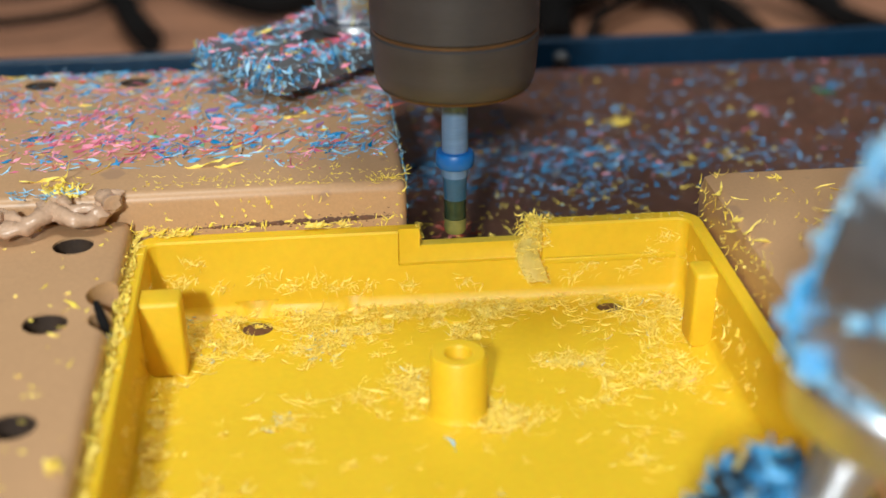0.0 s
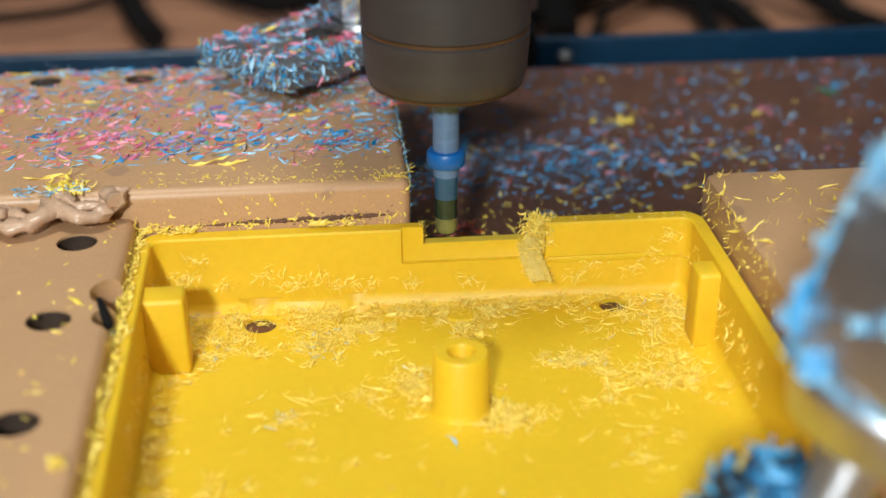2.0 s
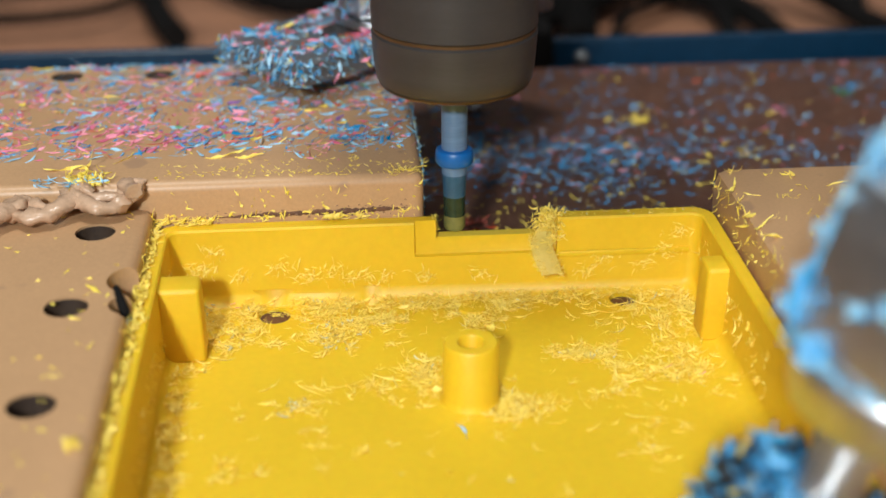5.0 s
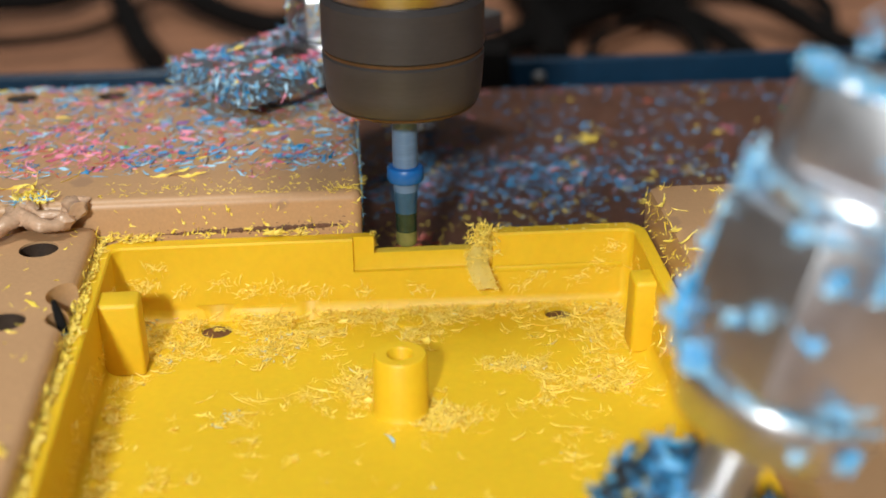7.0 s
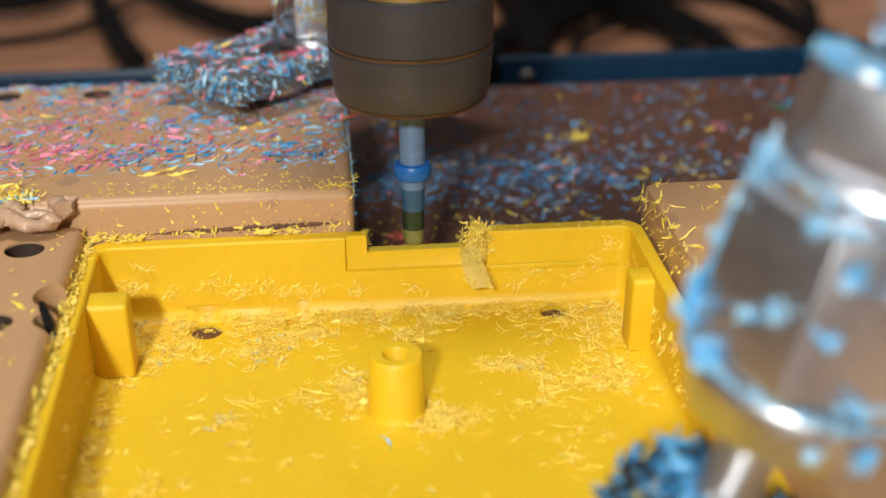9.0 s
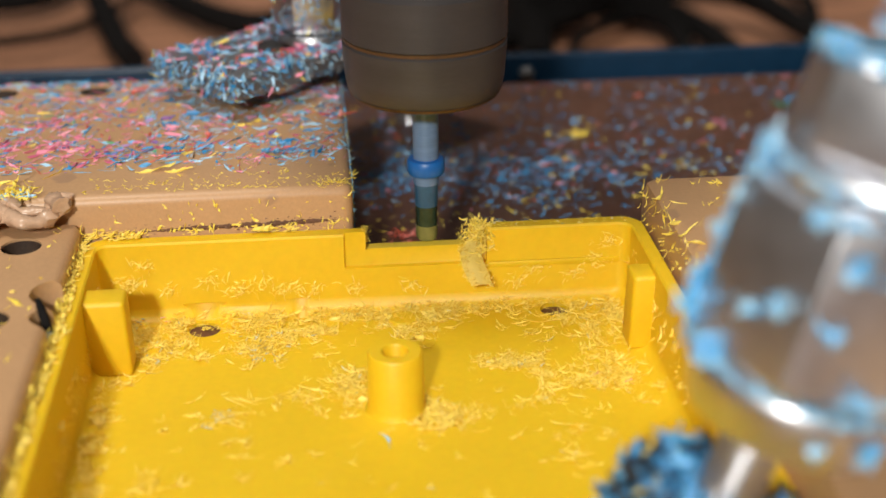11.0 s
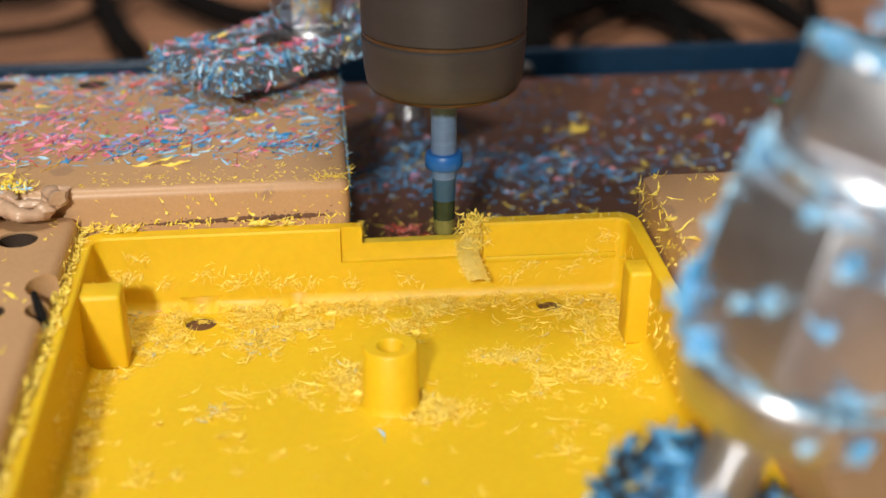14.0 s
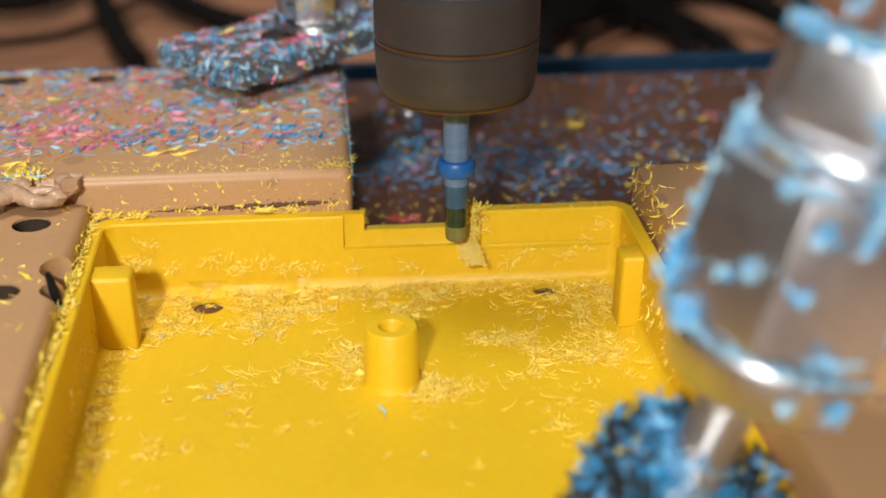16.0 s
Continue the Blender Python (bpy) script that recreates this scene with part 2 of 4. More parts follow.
def catmull(ctrl, steps=8):
    c = [Vector(p) for p in ctrl]
    c = [c[0] * 2 - c[1]] + c + [c[-1] * 2 - c[-2]]
    out = []
    for i in range(1, len(c) - 2):
        for s in range(steps):
            t = s / steps
            out.append(0.5 * ((2 * c[i]) + (c[i + 1] - c[i - 1]) * t + (2 * c[i - 1] - 5 * c[i] + 4 * c[i + 1] - c[i + 2]) * t * t
                              + (3 * c[i] - c[i - 1] - 3 * c[i + 1] + c[i + 2]) * t ** 3))
    out.append(c[-2])
    return out


class Shavings:
    """Gathers many thin curled slivers into one mesh."""

    def __init__(self, mats, seed):
        self.v, self.f, self.mi, self.mats = [], [], [], mats
        self.r = random.Random(seed)

    def sliver(self, p, length, width, curl=1.0, lift=0.5, mat=0, yaw=None, pitch=0.0, thick=0.25, segs=4, normal=None):
        r = self.r
        yaw = r.uniform(0, 2 * math.pi) if yaw is None else yaw
        turn = Matrix.Rotation(yaw, 3, "Z") @ Matrix.Rotation(-pitch, 3, "Y") @ Matrix.Rotation(r.uniform(-0.9, 0.9), 3, "X")
        if normal is not None:
            turn = Vector(normal).to_track_quat("Z", "Y").to_matrix() @ turn
        base = len(self.v)
        pos, ang, bend = Vector((-length / 2, 0, 0)), -curl / 2, curl / segs
        sway, sw = 0.0, r.uniform(-1, 1) * (0.15 + 0.8 * curl) * 0.8 / segs
        twist, tw = r.uniform(-0.5, 0.5), r.uniform(-1, 1) * 0.5
        pts = []
        for i in range(segs + 1):
            s = i / segs
            w = width * (0.12 + 0.88 * min(1, 4 * s, 2.2 * (1 - s) + 0.1)) * r.uniform(0.4, 1.35) / 2
            side = Vector((0, math.cos(twist + tw * i), math.sin(twist + tw * i)))
            up = Vector((0, -side.z, side.y))
            pts.append((pos - side * w, pos + up * thick * width, pos + side * w))
            pos = pos + Vector((math.cos(ang) * math.cos(sway), math.sin(sway), math.sin(ang))) * (length / segs)
            ang += bend
            sway += sw + r.gauss(0, 0.15)
            ang += r.gauss(0, 0.12)
        low = min(q.z for tri in pts for q in tri)
        for tri in pts:
            for q in tri:
                q = turn @ (q - Vector((0, 0, low * (1 - lift))))
                self.v.append((p[0] + q.x, p[1] + q.y, p[2] + q.z))
        for i in range(segs):
            a, b = base + 3 * i, base + 3 * i + 3
            for fc in ((a, a + 1, b + 1, b), (a + 1, a + 2, b + 2, b + 1), (a + 2, a, b, b + 2)):
                self.f.append(fc)
                self.mi.append(mat)

    def tuft(self, p, n, spread, length, width, mat=0, height=1.0, curl=2.4):
        """A knot of curled threads."""
        r = self.r
        for _ in range(n):
            q = (p[0] + r.gauss(0, spread), p[1] + r.gauss(0, spread), p[2] + abs(r.gauss(0, 0.35)) * height)
            self.sliver(q, length * r.uniform(0.4, 1.3), width * r.uniform(0.5, 1.5), r.uniform(0.3, curl), 0.5, mat, pitch=r.uniform(-0.4, 0.9), segs=5)

    def make(self, name, parent=None):
        me = bpy.data.meshes.new(name)
        me.from_pydata([(x * MM, y * MM, z * MM) for x, y, z in self.v], [], self.f)
        for m in self.mats:
            me.materials.append(m)
        me.polygons.foreach_set("material_index", self.mi)
        me.update()
        ob = new(name, me)
        if parent:
            ob.parent = parent
        return ob


def on_bed(ob):
    ON_BED.append(ob)
    return ob


# ---------------------------------------------------------------- room
def room():
    table = part("tabletop", box_bm(-900, 900, -700, 1000, -90, -60, 2, 2), WOOD)
    tagged(table, "pinkish brown wooden workbench top behind the machine", "tabletop", kind="structure")
    for name, b in (("wall_north", (-1500, 1500, 1400, 1450, -800, 1400)), ("wall_south", (-1500, 1500, -1250, -1200, -800, 1400)),
                    ("wall_west", (-1500, -1450, -1200, 1400, -800, 1400)), ("wall_east", (1450, 1500, -1200, 1400, -800, 1400))):
        tagged(part(name, box_bm(*b), WALL), "plain grey workshop wall", "wall", kind="structure")
    tagged(part("floor", box_bm(-1500, 1500, -1250, 1450, -850, -800), WOOD), "plain wooden room floor", "floor", kind="structure")


def cable(ctrl, r, label):
    ob = part("cable", tube_bm(catmull([(x, y, h + 0.5 * r) for x, y, h in ctrl], 10), r * 1.3, 10), BLACK)
    tagged(ob, label, "cable", group="cables on the tabletop")
    return ob


def cables():
    z = -54
    cable([(-87, 405, z), (-76, 358, z), (-70, 333, z), (-63, 311, z)], 3.6, "thick black cable lying across the wooden bench")
    cable([(-72, 420, z), (-51, 380, z), (-36, 357, z), (-22, 348, z), (-4, 365, z), (13, 384, z)], 3.8, "black cable running behind the milling spindle")
    cable([(-150, 338, z), (-117, 341, z), (-95, 348, z), (-82, 365, z), (-70, 401, z)], 1.5, "thin dark cable lying on the wooden bench")
    cable([(-160, 386, z), (-128, 392, z), (-108, 396, z), (-94, 425, z)], 3.4, "black cable curling on the bench")
    cable([(40, 314, z), (56, 329, z), (84, 353, z + 4), (106, 358, z + 6), (133, 360, z + 6), (150, 345, z + 4), (161, 324, z), (168, 299, z)], 2.9, "black cable arched in a loop on the bench")
    cable([(50, 316, z), (66, 328, z), (92, 355, z), (109, 355, z + 3), (123, 344, z), (128, 317, z), (129, 290, z)], 3.2, "thick black cable bowed over the bench")
    cable([(98, 384, z), (104, 360, z), (117, 336, z), (115, 303, z), (108, 280, z)], 2.6, "black cable under the looped cable")
    cable([(90, 378, z + 4), (114, 367, z + 4), (144, 347, z + 8), (155, 330, z + 4), (163, 311, z), (172, 290, z)], 3.0, "black cable lying across the bench")
    cable([(74, 290, z), (78, 306, z), (87, 328, z), (105, 347, z), (122, 358, z)], 1.7, "slim black cable over the other cables")
    cable([(168, 395, z), (174, 378, z), (174, 356, z), (168, 333, z), (161, 319, z)], 2.2, "black cable curving away over the bench")
    cable([(68, 410, z), (68, 389, z + 3), (68, 349, z), (68, 319, z), (64, 290, z)], 4.6, "thick black cable dropping from the motor")
    box = holder("motor_housing")
    part("housing", box_bm(62, 122, 388, 452, -60, 20, 6), BLACK, box)
    part("flange", box_bm(64, 100, 374, 390, -60, -48, 2), BLACK, box)
    tagged(box, "black box shaped motor housing on the bench", "motor")


def rail():
    r = holder("machine_rail")
    bm = box_bm(-300, 300, 128, 130, -22, 0.7, 0.5)
    part("beam", bm, BLUE_RAIL, r)
    part("front_slot", box_bm(-300, 300, 127.4, 128.0, -7.5, -5.8, 0.1, 1), BLACK_STEEL, r, "dark slot along the rail")
    bm = lathe_bm([(1.5, 0), (1.5, 0.8), (1.1, 1.5), (0.4, 1.8)], 24)
    part("bolt", bm, GREY_STEEL, r, "round bright bolt head", at=pose(0.0348, 0.128, -0.0030, 90))
    bm = box_bm(-4.5, 4.5, 0, 9, -6, 6, 0.8)
    part("bracket", bm, BLACK, r, "black corner bracket", at=pose(0.0245, 0.1262, -0.003))
    tagged(r, "dark blue painted metal machine rail behind the bed", "rail")
    for x, y in ((-280, 134), (280, 134)):
        part("foot", box_bm(x - 12, x + 12, y - 10, y + 10, -60, -22, 1), BLACK_STEEL, r)


# ---------------------------------------------------------------- bed and boards
def bed():
    b = part("machine_bed", box_bm(-260, 260, -230, 115, -20, -0.6, 0.5, 2), BED)
    on_bed(tagged(b, "dark brown fibreboard machine bed strewn with coloured shavings", "machine bed", kind="structure"))
    for n, (x, y) in enumerate(((-200, -180), (200, -180), (-200, 60), (200, 60))):
        s = part("bed_carriage", box_bm(x - 20, x + 20, y - 25, y + 25, -60, -20, 2), BLACK_STEEL)
        on_bed(tagged(s, "black bearing carriage under the machine bed", "carriage", group="carriages under the bed"))


def back_board():
    bm = box_bm(-125, -3.0, 25.4, 72.8, -0.6, 15.8, 1.3, 5)
    ob = part("tan_board", bm, TAN)
    cut = [cyl_cutter(-52.8, 67.9, 2.3, 13.8, 17), cyl_cutter(-39.2, 67.7, 2.3, 14.9, 17), cyl_cutter(-66, 68, 2.3, 13.5, 17)]
    carve(ob, cut)
    for x, y, z in ((-52.8, 67.9, 13.8), (-39.2, 67.7, 14.9), (-66, 68, 13.5)):
        # Added lining, coloured dark so the hole looks shaded inside.
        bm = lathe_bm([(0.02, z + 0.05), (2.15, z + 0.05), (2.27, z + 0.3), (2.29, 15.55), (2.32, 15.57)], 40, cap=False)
        part("hole_lining", bm, HOLE_SHADE, ob, "added dark lining, shade of the drilled hole in its colour", at=pose(x * MM, y * MM, 0))
    on_bed(tagged(ob, "tan tooling board with rounded edge under coloured shavings", "board", group="tan boards round the workpiece"))
    # broken, crumbly groove along the lower front face
    bm = bmesh.new()
    rows = []
    for i in range(180):
        x = -31.0 + 26.0 * i / 179
        mid = 11.15 + 0.02 * (x + 20) + 0.12 * noise.noise(Vector((x * 0.5, 1, 0)))
        h = max(0.03, (0.30 + 0.22 * noise.noise(Vector((x * 0.6, 5, 0))) + 0.22 * noise.noise(Vector((x * 2.3, 9, 0)))) * min(1, i / 60, (179 - i) / 20))
        rows.append([bm.verts.new((x, 25.4, mid - h)), bm.verts.new((x, 25.33, mid - 0.5 * h)), bm.verts.new((x, 25.33, mid + 0.5 * h)), bm.verts.new((x, 25.4, mid + h))])
    for a, b in zip(rows, rows[1:]):
        for j in range(3):
            bm.faces.new((a[j], a[j + 1], b[j + 1], b[j]))
    part("joint_groove", bm, DIRT, ob, "crumbly brown groove along the joint")
    r = random.Random(5)
    s = Shavings([DIRT], 8)
    for i in range(90):
        x = -30 + 25 * r.random() ** 0.8
        s.sliver((x, 25.36, 11.2 + r.gauss(0, 0.4) + 0.02 * (x + 20)), r.uniform(0.15, 0.5), r.uniform(0.1, 0.25), 0.2, 0.0, 0, yaw=r.uniform(-0.3, 0.3), thick=0.12, normal=(0, -1, 0))
    d = s.make("joint_dirt", ob)
    tagged(d, "dark crumbs in the joint", kind="stuff")


def left_board():
    bm = box_bm(-125, -36.35, -110, 25.2, -0.6, 12.9, 1.3, 5)
    ob = part("tan_board", bm, TAN)
    cut = [cyl_cutter(-42.3, 18.1, 2.35, -0.5, 14), cyl_cutter(-42.8, -0.8, 2.35, -0.5, 14), cyl_cutter(-43.0, -20.6, 2.35, -0.5, 14),
           cyl_cutter(-56.5, 8.5, 2.35, -0.5, 14), cyl_cutter(-35.8, 5.2, 2.8, 2.5, 14, 3.6), cyl_cutter(-36.2, -0.6, 1.6, 2.5, 14, 2.3)]
    carve(ob, cut)
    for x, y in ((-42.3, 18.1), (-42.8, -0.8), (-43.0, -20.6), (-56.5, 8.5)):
        # Linings added here too; the hole's shade is in their colour.
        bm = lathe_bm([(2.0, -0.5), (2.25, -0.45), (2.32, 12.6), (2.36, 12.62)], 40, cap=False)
        part("hole_lining", bm, HOLE_SHADE, ob, "added dark lining, shade of the drilled hole in its colour", at=pose(x * MM, y * MM, 0))
    on_bed(tagged(ob, "tan tooling board with drilled dowel holes beside the workpiece", "board", group="tan boards round the workpiece"))


def right_board():
    bm = box_bm(33.6, 125, -110, 27.4, -0.6, 15.0, 2.0, 2)
    ob = part("tan_board", bm, TAN)
    on_bed(tagged(ob, "tan tooling board with chamfered edge and few yellow shavings", "board", group="tan boards round the workpiece"))


def caulk():
    r = random.Random(11)
    ctrl = []
    for i in range(24):
        a = i * 1.25
        ctrl.append((-67 + 1.31 * i + 1.5 * math.cos(a) + r.uniform(-0.4, 0.4), 19.4 + 0.19 * i + (3.6 - 0.06 * i) * math.sin(a) + r.uniform(-0.4, 0.4), 13.7 + 0.10 * i + 0.7 * math.sin(a * 0.7)))
    pts = catmull(ctrl, 8)
    bm = tube_bm(pts, [1.12 + 0.45 * noise.noise(p * 0.6) for p in pts], 10)
    pts2 = catmull([(p[0] + 1.2, p[1] + 0.9, p[2] + 0.5) for p in ctrl[::2]], 10)
    b2 = tube_bm(pts2, [0.7 + 0.35 * noise.noise(p * 0.7 + Vector((9, 0, 0))) for p in pts2], 10)
    me = bpy.data.meshes.new("tmp")
    b2.to_mesh(me)
    b2.free()
    bm.from_mesh(me)
    bpy.data.meshes.remove(me)
    for v in bm.verts:
        v.co += 0.5 * noise.noise_vector(v.co * 0.6) + 0.32 * noise.noise_vector(v.co * 1.7) + 0.12 * noise.noise_vector(v.co * 4.5)
        v.co.z = 14.0 + (v.co.z - 14.0) * 0.75
    ob = part("caulk_bead", bm, CAULK, angle=80)
    on_bed(tagged(ob, "squeezed out wavy bead of tan caulk joining two boards", "caulk"))


def black_sliver():
    s = holder("black_strip")
    bm = tube_bm([(-37.9, 2.2, 13.6), (-37.5, 1.3, 12.8), (-37.0, 0.4, 11.8), (-36.8, -0.1, 10.6), (-36.7, -0.4, 9.4), (-36.7, -0.5, 7.0), (-36.7, -0.5, 2.6)], [0.3, 0.5, 0.55, 0.55, 0.55, 0.5, 0.4], 8)
    part("strip", bm, BLACK, s)
    bm = tube_bm([(-36.85, -0.05, 10.7), (-36.72, -0.4, 9.6)], [0.66, 0.62], 8)
    part("blue_end", bm, CHIP_BLUE, s, "blue plastic end")
    on_bed(tagged(s, "thin black strip stuck in the notched board edge", "strip"))


# ---------------------------------------------------------------- workpiece
X0, X1, YB, TOP = -36.2, 33.3, 25.3, 10.3


def enclosure():
    e = holder("plastic_enclosure")
    front = -75
    loops = [rounded_rect(X0 + 0.6, X1 - 0.6, front + 0.6, YB - 0.6, 2.4, -0.6), rounded_rect(X0, X1, front, YB, 3.0, 0.0),
             rounded_rect(X0, X1, front, YB, 3.0, TOP - 0.25), rounded_rect(X0 + 0.25, X1 - 0.25, front + 0.25, YB - 0.25, 2.8, TOP),
             rounded_rect(X0 + 1.5, X1 - 1.5, front + 1.5, YB - 2.0, 1.6, TOP), rounded_rect(X0 + 1.7, X1 - 1.7, front + 1.7, YB - 2.2, 1.5, TOP - 0.25)]
    ins, rf = 1.9, 1.6
    loops.append(rounded_rect(X0 + ins, X1 - ins, front + ins, YB - 2.4, 1.5, rf))
    for i in range(1, 7):
        a = radians(90 * i / 6)
        k = ins + rf * (1 - math.cos(a))
        loops.append(rounded_rect(X0 + k, X1 - k, front + k, YB - 2.4 - rf * (1 - math.cos(a)), 1.5 + 0.2 * i, rf * (1 - math.sin(a))))
    shell = part("shell", loops_bm(loops), YELLOW, e)
    cut = [part("cutter", box_bm(-1.7, 11.6, 20, 30, 8.0, 14, 0.0), YELLOW),
           part("cutter", box_bm(-4.4, 13.5, 20, 23.75, 5.7, 14, 0.25, 2), YELLOW),
           cyl_cutter(-22.0, 19.9, 1.95, -3, 2), cyl_cutter(21.8, 20.3, 1.85, -3, 2),
           cyl_cutter(-22.0, 19.8, 2.6, -0.2, 2, 4.2), cyl_cutter(-10.2, 20.0, 2.3, -0.5, 2, 3.4)]
    carve(shell, cut)
    # round boss with its screw hole
    bm = lathe_bm([(3.55, -0.2), (3.3, 0.35), (3.15, 0.9), (3.05, 6.9), (2.85, 7.2), (1.55, 7.2), (1.35, 6.9), (1.25, 1.0)], 48)
    part("screw_boss", bm, YELLOW, e, at=pose(0.0002, -0.0018, 0))
    # raised ring behind the boss
    bm = lathe_bm([(1.9, -0.1), (1.75, 0.35), (1.4, 0.42), (0.2, 0.30)], 40)
    part("floor_pip", bm, YELLOW, e, at=pose(0.0025, 0.0195, 0))
    # wall ribs
    for sx, x0, x1 in ((1, -35.6, -29.6), (-1, 28.8, 32.8)):
        bm = box_bm(x0, x1, 8.8, 13.0, -0.1, 9.4, 0.5, 3)
        for v in bm.verts:
            if v.co.z > 4 and (v.co.x - (x0 + x1) / 2) * sx > 0:
                v.co.x -= 0.25 * sx
        part("wall_rib", bm, YELLOW, e)
    # low ledge strips in the inner wall
    part("ledge", box_bm(13.7, 30.4, 22.72, 23.2, 5.0, 5.8, 0.15, 2), YELLOW, e)
    # milled faces of the notch
    part("notch_floor", box_bm(-1.6, 11.5, 23.8, 25.2, 7.99, 8.03), YELLOW_CUT, e, "freshly milled rough plastic face")
    part("notch_side", box_bm(-1.72, -1.68, 23.0, 25.2, 8.1, 10.2), YELLOW_CUT, e)
    on_bed(tagged(e, "glossy yellow plastic enclosure half, milled notch in its back wall", "enclosure"))
    return e


def hanging_flake():
    """The flake of plastic left hanging at the notch's end."""
    f = holder("plastic_flake")
    s = Shavings([YELLOW_CHIP], 31)
    r = s.r
    bm = bmesh.new()
    rows = []
    path = [(12.1, 23.3, 9.0), (11.6, 22.6, 8.0), (11.4, 21.8, 7.4), (11.5, 20.8, 6.6), (12.0, 19.8, 5.3), (12.5, 19.3, 4.2)]
    for i, p in enumerate(catmull(path, 4)):
        w = (0.95 + 0.45 * min(1, i / 9)) + 0.3 * noise.noise(Vector((i * 0.6, 3, 0)))
        rows.append([bm.verts.new((p.x + u * w + 0.12 * noise.noise(Vector((i, u * 3, 1))), p.y + 0.15 * abs(u), p.z + 0.22 * (1 - u * u) + 0.12 * noise.noise(Vector((i * 0.8, u * 2, 7))) + k))
                     for u in (-1, -0.5, 0, 0.5, 1) for k in (0,)])
    for a, b in zip(rows, rows[1:]):
        for j in range(4):
            bm.faces.new((a[j], a[j + 1], b[j + 1], b[j]))
    bmesh.ops.solidify(bm, geom=bm.faces[:], thickness=0.35)
    part("flake", bm, FLAKE_LIT, f, "plastic tongue with its brightness put into the colour", angle=70)
    for i, p in enumerate(catmull(path, 6)):
        for side in (-1, 1):
            for _ in range(4):
                s.sliver((p.x + side * r.uniform(0.5, 1.7), p.y, p.z + r.uniform(-0.2, 0.4)), r.uniform(0.4, 1.1), 0.12, 1.2, 0.5, 0, yaw=(0 if side > 0 else math.pi) + r.gauss(0, 0.7), pitch=r.uniform(-0.5, 0.8))
    s.make("fringe", f)
    on_bed(tagged(f, "curled yellow plastic flake hanging from the milled notch", "plastic flake"))
    b = Shavings([YELLOW_CHIP], 32)
    for _ in range(430):
        q = (12.5 + b.r.gauss(0, 0.85), 23.9 + b.r.gauss(0, 0.8), 9.0 + b.r.uniform(-1.6, 1.9))
        b.sliver(q, b.r.uniform(0.5, 1.9), b.r.uniform(0.12, 0.4), b.r.uniform(0.4, 2), 0.5, 0, pitch=b.r.uniform(-0.6, 1.3))
    for _ in range(60):
        q = (-1.7 + b.r.gauss(0, 0.2), 24.6 + b.r.gauss(0, 0.5), 9.6 + b.r.uniform(-1.3, 0.9))
        b.sliver(q, b.r.uniform(0.3, 1.0), b.r.uniform(0.08, 0.2), 1.0, 0.5, 0, pitch=b.r.uniform(-0.2, 1.4))
    on_bed(tagged(b.make("burr"), "frayed yellow burr at the edges of the notch", "burr", kind="stuff"))


# ---------------------------------------------------------------- spindle
def spindle():
    s = holder("milling_spindle")
    zn = 19.4
    part("collet_nut", lathe_bm([(2.2, zn + 1.0), (2.4, zn + 0.2), (8.3, zn), (8.9, zn + 0.3), (9.35, zn + 1.1), (9.62, zn + 2.6), (9.9, zn + 6.7), (9.6, zn + 7.0)], 96), DARK_STEEL, s, "dark oily steel collet nut")
    part("nut_edge_line", lathe_bm([(7.9, zn - 0.05), (8.5, zn - 0.02), (8.95, zn + 0.26), (9.12, zn + 0.5), (8.6, zn + 0.55)], 96), COPPER, s, "oily brown line round the nut")
    part("nut_groove_line", lathe_bm([(9.4, zn + 6.9), (9.78, zn + 7.0), (9.78, zn + 7.35), (9.4, zn + 7.45)], 96), COPPER, s, "oily brown line round the nut")
    part("spindle_collar", lathe_bm([(9.55, zn + 7.3), (9.9, zn + 7.6), (9.9, zn + 13.2), (9.4, zn + 13.8), (8.8, zn + 13.9)], 96), DARK_STEEL, s, "dark steel collar")
    # The wide upper body is unseen, sized and placed to shade the bed.
    part("spindle_nose", lathe_bm([(9.0, zn + 13.6), (9.2, zn + 13.9), (9.2, zn + 46), (23, zn + 47), (23, zn + 140)], 96), BRIGHT_STEEL, s, "bright turned steel spindle nose below an unseen shading body")
    part("collet", lathe_bm([(1.7, zn - 0.5), (2.1, zn - 0.35), (2.3, zn + 0.4), (2.3, zn + 1.2)], 48), COPPER, s, "brown collet mouth")
    bit = part("end_mill", lathe_bm([(1.58, 7.6), (1.6, 9.0), (1.6, zn + 1.0)], 48), SHANK, s, "ground steel tool shank with bluish sheen in its colour")
    part("depth_ring", lathe_bm([(1.6, 8.9), (2.15, 8.9), (2.35, 9.2), (2.35, 10.5), (2.15, 10.8), (1.6, 10.9)], 48), COLLAR, bit, "blue plastic depth ring")
    part("neck", lathe_bm([(1.38, 4.6), (1.42, 5.0), (1.5, 7.7)], 48), NECK, bit, "dark blue neck")
    part("fluted_end", lathe_bm([(1.36, 2.0), (1.40, 2.6), (1.34, 3.4), (1.40, 4.0), (1.38, 4.7)], 48), FLUTE, bit, "dark green cutter flutes, blurred by spinning")
    part("cutting_tip", lathe_bm([(0.6, 0.0), (1.15, 0.05), (1.32, 0.3), (1.38, 1.0), (1.36, 2.1)], 48), TIP, bit, "cutter tip with yellow reflection in its colour")
    tagged(s, "dark grey milling spindle with collet nut and thin cutter", "milling spindle")
    return s


